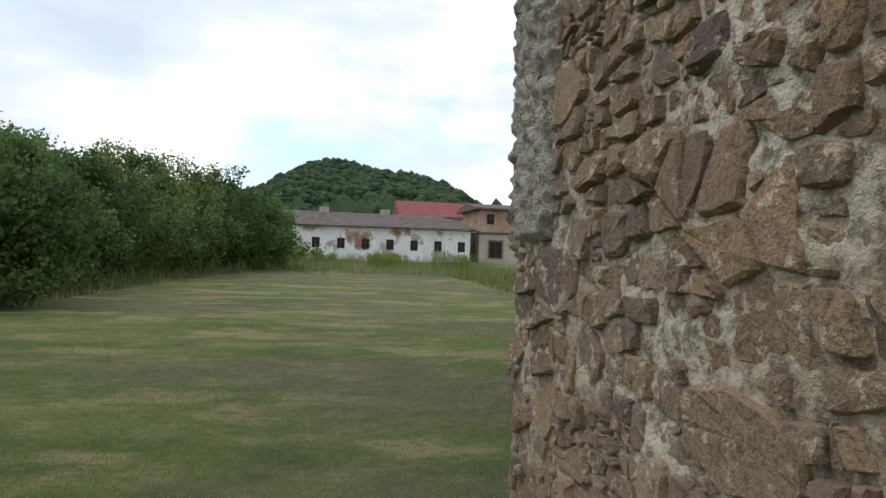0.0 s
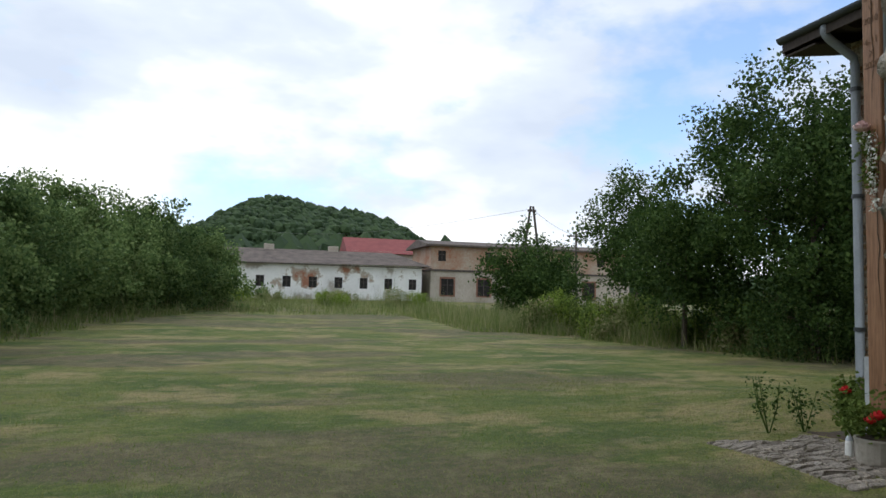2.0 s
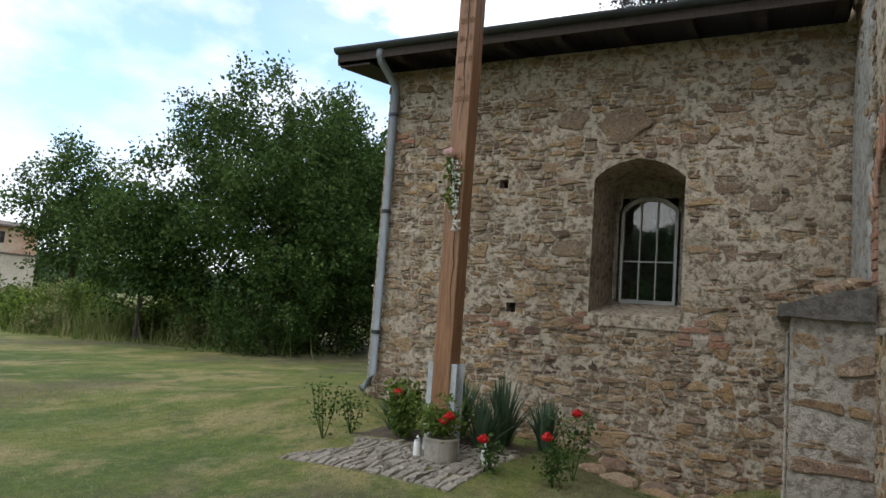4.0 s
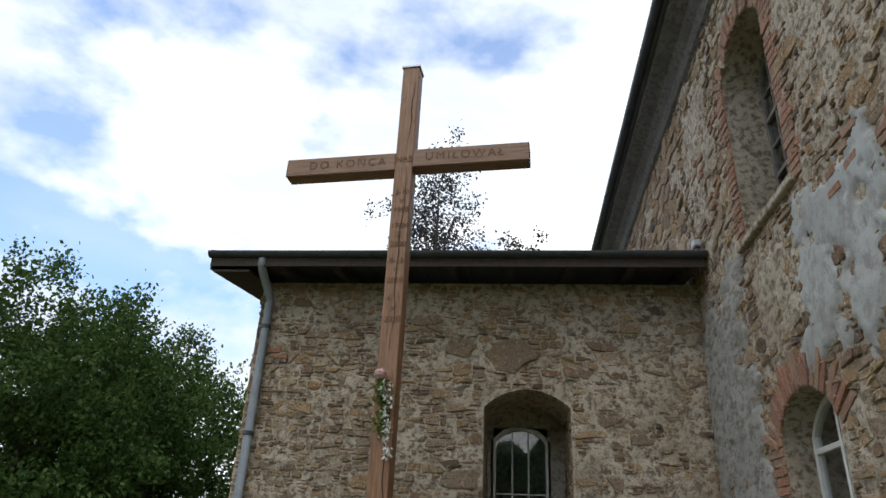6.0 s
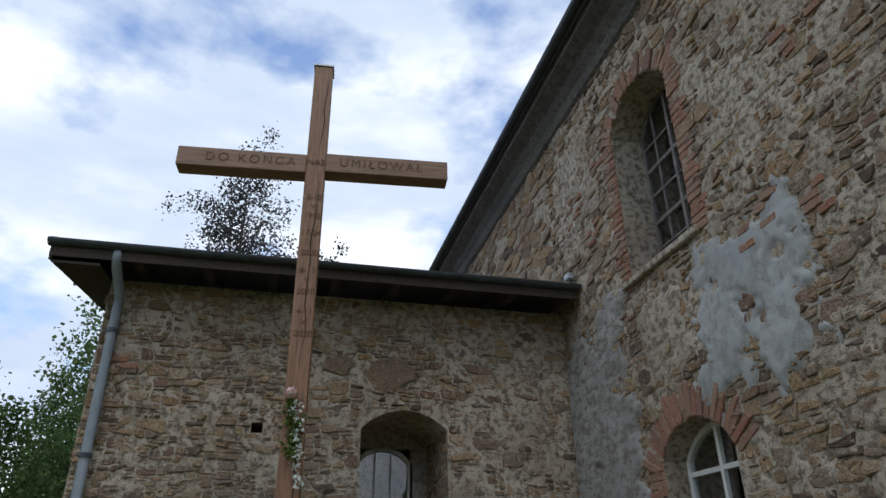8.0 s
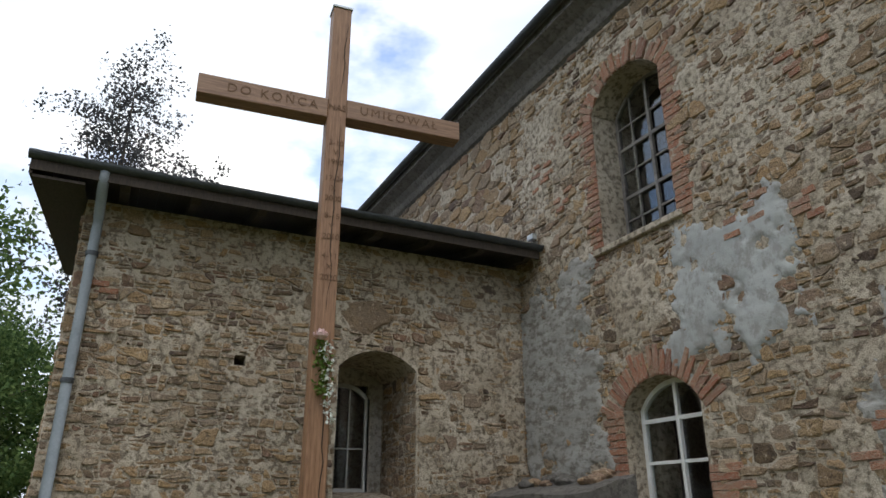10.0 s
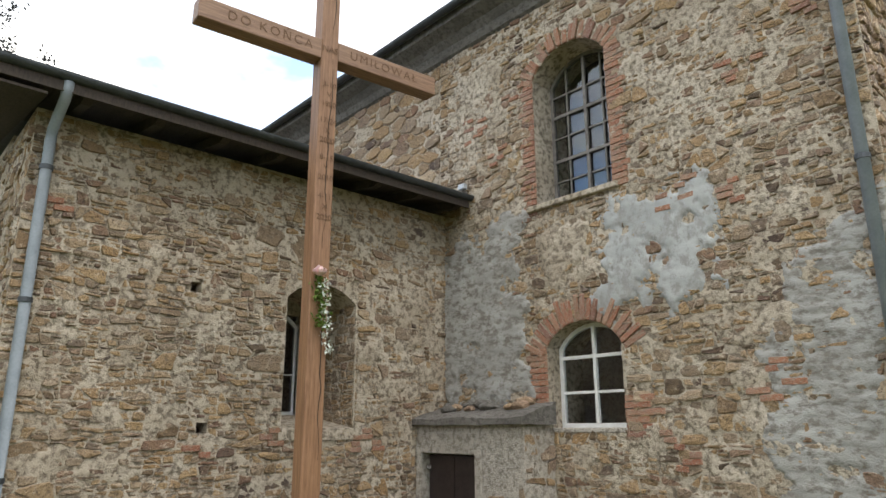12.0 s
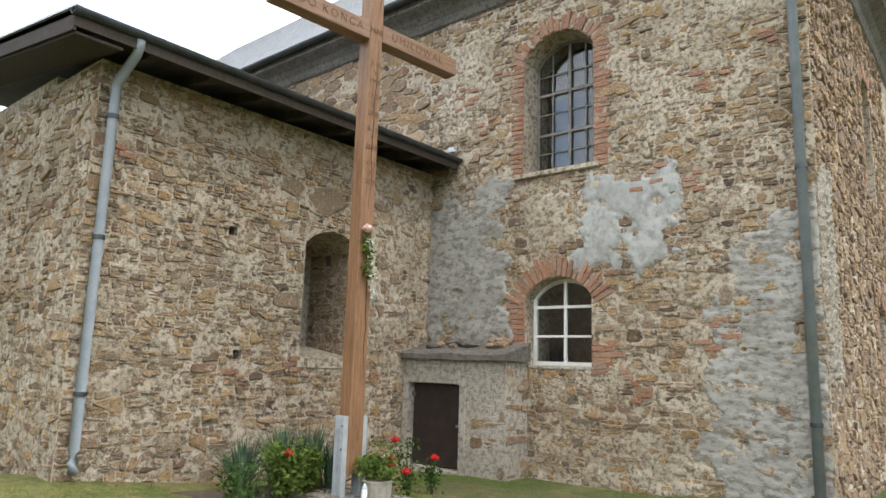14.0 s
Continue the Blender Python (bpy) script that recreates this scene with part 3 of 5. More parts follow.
lay_stones(reveal, stones, P_REVEAL, M_STONE, (7.2, 2), 6, 0.009, (0.002, 0.012))



def mortar_skin(wall, u0, u1, z0, z1, place, step, seed, openings, level, amp, mat, heavy=None):
    """Lime mortar that fills the joints and laps over some of the stones in uneven smears."""
    nu, nz = int((u1 - u0) / step), int((z1 - z0) / step)
    su, sz = (u1 - u0) / nu, (z1 - z0) / nz
    vs, fs, solid = [], [], []
    for j in range(nz + 1):
        for i in range(nu + 1):
            u, z = u0 + i * su, z0 + j * sz
            h = level + amp * (noise.fractal(Vector((u * 3.1 + seed, z * 4.3, seed)), 0.7, 2.0, 5) + 0.45 * noise.noise(Vector((u * 23, z * 29, seed))))
            if heavy:
                h += heavy(u, z)
            h = min(h, 0.034)
            e = min(i, nu - i)
            if e < 2:
                h = min(h, 0.004) - 0.012 * (2 - e)
            solid.append(not any(o["a"] - 0.01 < u < o["b"] + 0.01 and o["sill"] - 0.02 < z < arch_z(o, min(max(u, o["a"]), o["b"])) + 0.02 for o in openings))
            vs.append(place(u, -h, z))
    w = nu + 1
    for j in range(nz):
        for i in range(nu):
            q = (j * w + i, j * w + i + 1, (j + 1) * w + i + 1, (j + 1) * w + i)
            if all(solid[k] for k in q):
                fs.append(q)
    ob = new("mortar", soup("mortar", vs, fs, mat))
    ob.data.shade_smooth()
    ob.parent = wall
    return ob


def blob(u, z, cu, cz, ru, rz):
    return max(0.0, 1.0 - ((u - cu) / ru) ** 2 - ((z - cz) / rz) ** 2)


mortar_skin(wall_north, CH_X, 7.12, 0.0, 8.0, P_NORTH, 0.04, 3.3, [UW, LW], 0.004, 0.026, M_MORTAR,
            lambda u, z: 0.012 * blob(u, z, 2.6, 6.3, 1.5, 1.2) + 0.012 * blob(u, z, 6.2, 6.5, 1.0, 1.2) + 0.01 * blob(u, z, 2.0, 2.2, 1.0, 2.0))
mortar_skin(wall_west, -1.0, CH_Y, 0.0, 3.8, P_WEST, 0.018, 7.7, [WW, WW2], 0.000, 0.027, M_MORTAR_PALE)
mortar_skin(wall_annex, CH_Y + 0.003, AN_Y, -0.45, 4.95, P_ANNEX, 0.036, 5.9, [AW] + HOLES, 0.002, 0.024, M_MORTAR,
            lambda u, z: 0.016 * blob(u, z, 4.2, 3.1, 1.5, 2.1) + 0.012 * blob(u, z, 6.5, 4.7, 4.0, 0.5) + 0.008 * blob(u, z, 8.2, 0.9, 1.2, 1.0))
mortar_skin(wall_annex_north, AN_X, 10.5, 0.0, 4.95, P_ANNEX_N, 0.05, 9.1, [], 0.006, 0.02, M_MORTAR)

# floors and ceilings that close the buildings, in the darkened interior plaster
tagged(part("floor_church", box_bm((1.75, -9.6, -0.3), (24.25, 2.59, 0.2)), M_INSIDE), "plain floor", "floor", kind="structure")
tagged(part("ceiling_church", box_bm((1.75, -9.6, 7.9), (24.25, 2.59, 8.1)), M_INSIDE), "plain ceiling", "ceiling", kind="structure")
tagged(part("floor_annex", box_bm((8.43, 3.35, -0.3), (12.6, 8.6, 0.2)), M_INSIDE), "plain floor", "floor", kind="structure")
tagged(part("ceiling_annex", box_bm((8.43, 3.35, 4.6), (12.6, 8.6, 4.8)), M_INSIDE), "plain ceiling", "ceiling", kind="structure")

# ---------------------------------------------------------------- plaster patches


def patch(name, u0, u1, z0, z1, place, mat, seed, cut, thick, label, parent, step=0.045, ragged=0.5, lumps=0.014, free="", freq=(9, 14), edge=None):
    """A skin of plaster with a broken outline over part of a wall."""
    nu, nz = int((u1 - u0) / step), int((z1 - z0) / step)
    inside = {}
    for i in range(nu + 1):
        for j in range(nz + 1):
            u, z = u0 + i * step, z0 + j * step
            e = min(99 if "a" in free else i, 99 if "b" in free else nu - i, 99 if "d" in free else j, nz - j) * step / (0.5 * min(u1 - u0, z1 - z0))
            if edge:
                e = min((edge(z) - u) / 0.5, (z1 - z) / 0.6)
            w = noise.fractal(Vector((u * 2.3 + seed, z * 2.3, seed)), 0.6, 2.0, 5)
            inside[i, j] = min(e * 2.0, 1.0) + ragged * w - cut
    vs, idx, fs = [], {}, []

    def vid(i, j):
        if (i, j) not in idx:
            u, z = u0 + i * step, z0 + j * step
            f = min(max(inside[i, j] * 3.0, -0.8), 1.0)
            n = noise.fractal(Vector((u * freq[0] + seed, z * freq[1], 0)), 0.8, 2.0, 4)
            idx[i, j] = len(vs)
            if ("b" in free and i == nu) or ("a" in free and i == 0):
                vs.append(place(u, 0.03, z))
                return idx[i, j]
            vs.append(place(u + 0.3 * step * noise.noise(Vector((u * 25, z * 25, 1))), -thick * f - lumps * n, z + 0.3 * step * noise.noise(Vector((u * 25, z * 25, 7)))))
        return idx[i, j]

    for i in range(nu):
        for j in range(nz):
            if max(inside[i, j], inside[i + 1, j], inside[i, j + 1], inside[i + 1, j + 1]) > 0:
                fs.append((vid(i, j), vid(i + 1, j), vid(i + 1, j + 1), vid(i, j + 1)))
    ob = new(name, soup(name, vs, fs, mat))
    ob.data.shade_smooth()
    ob.parent = parent
    ob["label"] = label
    return ob


patch("plaster_patch", 2.6, 4.4, 2.85, 4.68, P_NORTH, M_PLASTER, 2.9, 0.40, 0.030, "pale grey cement patch", wall_north, 0.03, 1.0, 0.009, freq=(3, 4))
patch("plaster_patch", 5.2, 7.7, 1.7, 4.75, P_NORTH, M_PLASTER_OLD, 5.1, 0.30, 0.036, "grey cement patch with joints", wall_north, 0.04, 0.8, 0.010, freq=(2.5, 7))
patch("plaster_patch", 4.15, 5.35, 3.3, 4.5, P_NORTH, M_MORTAR, 8.4, 0.55, 0.034, "tan lime patch", wall_north)
patch("plaster_patch", 1.0, 2.95, 0.05, 4.1, P_NORTH, M_PLASTER_OLD, 9.7, 0.34, 0.027, "grey rough scraped render", wall_north, 0.03, 0.95, 0.014, "ad", (3.5, 16),
      lambda z: 2.35 + 0.2 * math.sin(z * 1.3) - max(0.0, z - 3.2) * 1.4)
patch("plaster_patch", 5.6, 7.0, 6.0, 7.6, P_NORTH, M_MORTAR, 12.4, 0.6, 0.03, "pale lime patch", wall_north)
patch("plaster_patch", 2.72, 3.34, 1.5, 4.2, P_WEST, M_RENDER, 3.7, 0.14, 0.055, "grey rough render", wall_west, 0.016, 0.6, 0.034, "b", (11, 13))

# ---------------------------------------------------------------- bricks round the windows
BRICK = finish("brick", box_bm((-0.5, -0.5, -0.5), (0.5, 0.5, 0.5), 0.06), M_BRICK)


def brick(parent, m, size):
    ob = new("brick", BRICK)
    ob.parent = parent
    ob.matrix_basis = m @ Matrix.Diagonal((*size, 1))


def arch_bricks(parent, o, place, turn, length, width, seed, proud=0.03, over=0.12):
    rng = random.Random(seed)
    a, b, h = o["a"], o["b"], o["crown"] - o["spring"]
    w = (b - a) / 2
    r = (w * w + h * h) / (2 * h)
    cu, cz = (a + b) / 2, o["crown"] - r
    half = math.asin(w / r) + over
    n = int(2 * half * r / width)
    for k in range(n):
        ang = -half + (k + 0.5) * 2 * half / n
        ln = length * rng.uniform(0.7, 1.12)
        ang += rng.gauss(0, 0.012)
        rr = r + ln / 2 + 0.003
        c = place(cu + rr * math.sin(ang), 0.08 - proud, cz + rr * math.cos(ang))
        brick(parent, Matrix.Translation(c) @ Matrix.Rotation(turn, 4, "Z") @ Matrix.Rotation(ang, 4, "Y"), (width * rng.uniform(0.88, 0.97), 0.16 + rng.uniform(-.03, .02), ln))


def jamb_bricks(parent, o, side, z0, z1, place, turn, seed, lens=(0.21, 0.27), proud=0.022):
    rng = random.Random(seed)
    z, k = z0, 0
    while z < z1:
        L = lens[k % 2] * rng.uniform(0.85, 1.15)
        edge = o["a"] if side < 0 else o["b"]
        c = place(edge + side * (L / 2 + 0.002), 0.1 - proud + rng.uniform(-.008, .008), z + 0.035)
        brick(parent, Matrix.Translation(c) @ Matrix.Rotation(turn, 4, "Z") @ Matrix.Rotation(rng.uniform(-.03, .03), 4, "Y"), (L, 0.2, 0.074 * rng.uniform(0.92, 1.05)))
        z += 0.082
        k += 1


arch_bricks(wall_north, UW, P_NORTH, 0, 0.29, 0.085, 21)
jamb_bricks(wall_north, UW, -1, 4.62, 6.62, P_NORTH, 0, 22)
jamb_bricks(wall_north, UW, 1, 4.55, 6.62, P_NORTH, 0, 23)
arch_bricks(wall_north, LW, P_NORTH, 0, 0.33, 0.08, 24, over=0.2)
jamb_bricks(wall_north, LW, 1, 1.62, 2.66, P_NORTH, 0, 25, (0.30, 0.36))
jamb_bricks(wall_north, LW, -1, 1.55, 2.0, P_NORTH, 0, 26, (0.3, 0.45))
arch_bricks(wall_west, WW, P_WEST, math.pi / 2, 0.3, 0.085, 27)
jamb_bricks(wall_west, WW, 1, 4.6, 6.5, P_WEST, math.pi / 2, 28)
arch_bricks(wall_west, WW2, P_WEST, math.pi / 2, 0.3, 0.085, 29)
jamb_bricks(wall_west, WW2, 1, 1.5, 2.6, P_WEST, math.pi / 2, 30, (.3, .36))
# odd bricks mended into the rubble
rng = random.Random(5)
for u, z, n in ((2.25, 2.05, 3), (2.2, 2.3, 2), (3.3, 1.45, 6), (3.1, 4.35, 5), (2.6, 4.2, 4), (2.2, 5.6, 4), (6.4, 6.3, 6), (6.0, 5.7, 4), (5.6, 6.6, 3), (1.4, 6.0, 3)):
    for k in range(n):
        brick(wall_north, Matrix.Translation(P_NORTH(u + rng.uniform(-.2, .2), 0.045, z + 0.075 * (k - n / 2))) @ Matrix.Rotation(rng.uniform(-.08, .08), 4, "Y"), (rng.uniform(.12, .25), 0.16, 0.065))
for u, z, n in ((4.7, 1.55, 4), (5.0, 1.5, 3), (6.2, 1.6, 3), (7.15, 1.45, 2), (8.85, 4.0, 2)):
    for k in range(n):
        brick(wall_annex, Matrix.Translation(P_ANNEX(u + rng.uniform(-.12, .12), 0.05, z + 0.075 * (k - n / 2))) @ Matrix.Rotation(math.pi / 2, 4, "Z"), (rng.uniform(.1, .22), 0.16, 0.065))
for u, z in ((2.75, 2.05), (2.6, 1.45), (2.2, 2.25)):
    brick(wall_west, Matrix.Translation(P_WEST(u, 0.066, z)) @ Matrix.Rotation(math.pi / 2, 4, "Z"), (0.13, 0.16, 0.07))

# ---------------------------------------------------------------- windows


def arch_outline(a, b, z0, spring, crown, n=10):
    o = dict(a=a, b=b, spring=spring, crown=crown)
    pts = [(a, z0), (b, z0)]
    return pts + [(b + (a - b) * k / n, arch_z(o, b + (a - b) * k / n)) for k in range(n + 1)]


def ring_bm(outer, inner, place, d0, d1):
    bm = bmesh.new()
    L = []
    for pts, d in ((outer, d0), (inner, d0), (inner, d1), (outer, d1)):
        L.append([bm.verts.new(place(u, d, z)) for u, z in pts])
    n = len(outer)
    for A, B in zip(L, L[1:] + L[:1]):
        for i in range(n):
            j = (i + 1) % n
            bm.faces.new((A[i], A[j], B[j], B[i]))
    return bm


def window(name, o, place, depth, fw, mat, label, bars_u, bars_z, sub=0.022, thick_u=(), thick_z=(), grow=0.03):
    """An arched window: outer frame, glazing bars and a pane of glass, set back in its opening."""
    root = tagged(new(name), label, "window", kind="structure")
    a, b = o["a"] - grow, o["b"] + grow
    outer = arch_outline(a, b, o["sill"] - 0.01, o["spring"], o["crown"] + 0.02)
    inner = arch_outline(o["a"] + fw, o["b"] - fw, o["sill"] + fw, o["spring"], o["crown"] - fw)
    part("window_frame", ring_bm(outer, inner, place, depth, depth + 0.06), mat, root)
    ai, bi = o["a"] + fw, o["b"] - fw
    oo = dict(a=ai, b=bi, spring=o["spring"], crown=o["crown"] - fw)
    for f in bars_u:
        u = ai + (bi - ai) * f
        w = 0.045 if f in thick_u else sub
        p, q = place(u - w / 2, depth - (0.012 if f in thick_u else 0), o["sill"] + fw - 0.005), place(u + w / 2, depth + 0.03, arch_z(oo, u) + 0.01)
        part("mullion", box_bm([min(s) for s in zip(p, q)], [max(s) for s in zip(p, q)]), mat, root)
    for z in bars_z:
        w = 0.045 if z in thick_z else sub
        # the bar ends where the arch closes over it
        hw = (bi - ai) / 2
        while hw > 0.05 and z > arch_z(oo, (ai + bi) / 2 + hw * 0.999):
            hw -= 0.02
        c = (ai + bi) / 2
        p, q = place(c - hw - 0.004, depth - (0.008 if z in thick_z else -0.003), z - w / 2), place(c + hw + 0.004, depth + 0.027, z + w / 2)
        part("transom", box_bm([min(s) for s in zip(p, q)], [max(s) for s in zip(p, q)]), mat, root)
    bm = bmesh.new()
    prism(bm, [place(u, depth + 0.032, z) for u, z in arch_outline(o["a"] + fw * 0.6, o["b"] - fw * 0.6, o["sill"] + fw * 0.6, o["spring"], o["crown"] - fw * 0.7)], place(0, 0.005, 0) - place(0, 0, 0))
    pane = part("pane", bm, M_GLASS, root, "clear glass reflecting the sky")
    pane.visible_shadow = False
    return root


window("window_1", UW, P_NORTH, 0.40, 0.05, M_IRON, "tall arched iron window with many small panes", (0.25, 0.5, 0.78), (5.1, 5.42, 5.78, 6.12, 6.45), 0.022, (0.5,), (5.42, 6.12))
window("window_2", LW, P_NORTH, 0.25, 0.055, M_WHITE, "white painted arched window with six panes", (0.5,), (2.1, 2.55), 0.035, (0.5,), (2.55,))
AWF = dict(a=5.27, b=6.02, sill=1.86, spring=3.10, crown=3.30)
window("window_3", AWF, P_ANNEX, 1.2, 0.04, M_GLASSFRAME, "tall barred window with a light painted frame", (0.34, 0.67), (2.42,), 0.02)
window("window_4", WW, P_WEST, 0.25, 0.05, M_IRON, "tall arched iron window", (0.25, 0.5, 0.75), (5.1, 5.5, 5.9, 6.3), 0.022, (0.5,))
window("window_5", WW2, P_WEST, 0.2, 0.05, M_WHITE, "white painted arched window", (0.5,), (2.2,), 0.035, (0.5,))

# sills and the splayed side of the annex window
tagged(part("sill", box_bm((3.86, CH_Y - 0.40, 4.60), (5.36, CH_Y + 0.07, 4.68), 0.012), M_MORTAR), "worn stone window sill", "window sill", kind="structure")
tagged(part("sill", box_bm((3.98, CH_Y - 0.25, 1.60), (5.16, CH_Y + 0.02, 1.658), 0.01), M_RENDER), "grey cement window sill", "window sill", kind="structure")
bm = bmesh.new()
prism(bm, [(AN_X - 0.03, AW["a"], 1.52), (AN_X - 0.03, AW["b"] + 0.04, 1.52), (AN_X - 0.03, AW["b"] + 0.04, 1.62), (AN_X - 0.03, AW["a"], 1.62)], (0.025, 0, 0))
prism(bm, [(AN_X - 0.03, AW["a"] + 0.002, 1.62), (AN_X + 1.26, AW["a"] + 0.002, 1.62), (AN_X + 1.26, AW["a"] + 0.002, 1.86), (AN_X - 0.03, AW["a"] + 0.002, 1.66)], (0, AW["b"] - AW["a"] - 0.004, 0))
tagged(part("sill", bm, M_MORTAR), "sloping cement window sill", "window sill", kind="structure")
bm = bmesh.new()
prism(bm, [(AN_X + 1.2, AW["b"] - 0.003, 1.7), (AN_X + 1.27, AW["b"] - 0.003, 1.7), (AN_X + 1.27, 6.02, 1.7), (AN_X + 1.2, 6.02, 1.7)], (0, 0, 1.75))
prism(bm, [(AN_X + 1.2, AW["a"] + 0.003, 1.7), (AN_X + 1.27, AW["a"] + 0.003, 1.7), (AN_X + 1.27, 5.27, 1.7), (AN_X + 1.2, 5.27, 1.7)], (0, 0, 1.75))
prism(bm, [(AN_X + 1.2, 5.27, 3.3), (AN_X + 1.27, 5.27, 3.3), (AN_X + 1.27, 6.02, 3.3), (AN_X + 1.2, 6.02, 3.3)], (0, 0, 0.25))
tagged(part("window_splay", bm, M_RENDER), "rendered splay of the window niche", "wall", kind="structure")

# ---------------------------------------------------------------- low doorway in the corner
PY = 3.93
P_PORCH = lambda u, d, z: Vector((u, PY - d, z))
DO = dict(a=5.93, b=7.0, sill=0.03, spring=1.32, crown=1.32)
porch = tagged(part("wall_porch", wall_bm(POR[0], POR[1], -0.5, 1.72, PY - CH_Y - 0.003, [DO], P_PORCH), M_RENDER), "low rendered stone doorway projection", "wall", kind="structure")
stones = hewn(POR[0], 5.72, 0.0, 1.6, 0.03, 11, 1.7)
lay_stones(porch, stones, P_PORCH, M_STONE, (5.4, 0.8), 12, 0.012, (-0.022, 0.012))
stones = hewn(CH_Y, PY, 0.0, 1.6, 0.03, 13, 1.7)
lay_stones(porch, stones, lambda u, d, z: Vector((POR[0] + d, u, z)), M_STONE, (3.6, 0.8), 13, 0.012, (-0.022, 0.012))
bm = bmesh.new()
prism(bm, [(POR[0] - 0.06, PY + 0.1, 1.70), (POR[0] - 0.06, PY + 0.1, 1.79), (POR[0] - 0.06, CH_Y + 0.02, 1.98), (POR[0] - 0.06, CH_Y + 0.02, 1.70)], (POR[1] - POR[0] + 0.05, 0, 0))
bmesh.ops.subdivide_edges(bm, edges=bm.edges, cuts=7, use_grid_fill=True)
for v in bm.verts:
    v.co += Vector((0, 0, 0.03)) * noise.fractal(v.co * 4, 0.7, 2, 4) * (1 if v.co.z > 1.74 else 0.5)
tagged(part("door_hood", bm, M_CORNICE), "mossy weathered stone slab over the low door", "canopy", kind="structure")
rng = random.Random(88)
for k in range(16):
    bm = bmesh.new()
    bmesh.ops.create_icosphere(bm, subdivisions=2, radius=1)
    q, x = rng.uniform(0.05, 0.13), rng.uniform(POR[0] + 0.2, POR[1] - 0.4)
    d = rng.uniform(0.03, 0.28)
    for v in bm.verts:
        v.co = Vector((v.co.x * q * 1.3, v.co.y * q, v.co.z * q * 0.6)) * (1 + 0.4 * noise.noise(v.co * 1.6 + Vector((x * 3, k, 0))))
    b = part("stone_fragment", bm, M_CORNICE if k % 3 else M_STONE_DARK)
    b.location = (x, CH_Y + 0.05 + d, 1.98 - d * 0.28 + q * 0.2)
    tagged(b, "broken mossy stone fragment on the door slab", "stone", "stone fragments on the slab")
door = tagged(new("door_1"), "low dark brown metal door, closed", "door", kind="structure")
part("door_leaf", box_bm((5.95, PY - 0.16, 0.05), (6.98, PY - 0.12, 1.30), 0.006), M_DOOR, door)
for x in (6.46,):
    part("seam", box_bm((x - .006, PY - 0.119, 0.07), (x + .006, PY - 0.112, 1.28)), M_DOOR, door)
part("door_handle", box_bm((5.98, PY - 0.118, 0.66), (6.06, PY - 0.07, 0.70), 0.008), M_IRON, door)
for z in (0.3, 1.1):
    part("hinge", box_bm((6.93, PY - 0.118, z), (7.04, PY - 0.09, z + 0.06), 0.008), M_IRON, door)
part("threshold", box_bm((5.9, PY - 0.3, -0.1), (7.02, PY + 0.04, 0.028), 0.012), M_RENDER, door)
for a, b in ((5.80, 5.925), (7.005, 7.11)):
    tagged(part("trim", box_bm((a, PY + 0.002, -0.1), (b, PY + 0.03, 1.42), 0.01), M_RENDER), "grey plaster door surround", "trim", kind="structure")
tagged(part("trim", box_bm((5.926, PY + 0.002, 1.325), (7.004, PY + 0.03, 1.60), 0.01), M_RENDER), "grey plaster door surround", "trim", kind="structure")

# ---------------------------------------------------------------- roofs
EV = 8.32
bm = bmesh.new()
ridge_y, pitch = -2.4, 0.98
o = 0.5
rz = EV + (CH_Y + o - ridge_y) * pitch
c = [(CH_X - o, CH_Y + o), (25.0 + o, CH_Y + o), (25.0 + o, -10.3 - o + 0.6), (CH_X - o, -10.3 - o + 0.6)]
lo = [bm.verts.new((x, y, EV)) for x, y in c]
e1, e2 = bm.verts.new((CH_X - o + 4.0, ridge_y, rz)), bm.verts.new((25.0 + o - 4.0, ridge_y, rz))
for f in ((lo[0], lo[1], e2, e1), (lo[1], lo[2], e2), (lo[2], lo[3], e1, e2), (lo[3], lo[0], e1), lo):
    bm.faces.new(f)
roof = tagged(part("roof_church", bm, M_SLATE), "grey slate hipped church roof", "roof", kind="structure")
# slates on the slope that is seen
sl = finish("slate", box_bm((-0.5, -0.5, -0.5), (0.5, 0.5, 0.5)), M_SLATE)
ang = math.atan(pitch)
nrm = Vector((0, math.sin(ang), math.cos(ang)))
rng = random.Random(9)
jv, jf = [], []
unit = [(x, y, z) for x in (-.5, .5) for y in (-.5, .5) for z in (-.5, .5)]
quads = [(0, 1, 3, 2), (4, 6, 7, 5), (0, 4, 5, 1), (2, 3, 7, 6), (0, 2, 6, 4), (1, 5, 7, 3)]
count = 0
for k in range(34):
    for r in range(32):
        s = 0.12 + r * 0.27
        x = 8.4 + k * 0.44 + (0.22 if r % 2 else 0)
        p = Vector((x, CH_Y + o - s * math.cos(ang), EV + s * math.sin(ang))) + nrm * 0.014
        m = Matrix.Translation(p) @ Matrix.Rotation(-ang + 0.03, 4, "X") @ Matrix.Diagonal((0.425, 0.30, 0.012 + rng.random() * 0.008, 1))
        if 11 < x < 15 and count < 300:
            ob = new("slate", sl)
            ob.parent = roof
            ob.matrix_basis = m
            count += 1
        else:
            b0 = len(jv)
            jv += [m @ Vector(c0) for c0 in unit]
            jf += [tuple(i + b0 for i in f) for f in quads]
ob = new("slates", soup("slates", jv, jf, M_SLATE))
ob.parent = roof
ob["kind"] = "stuff"
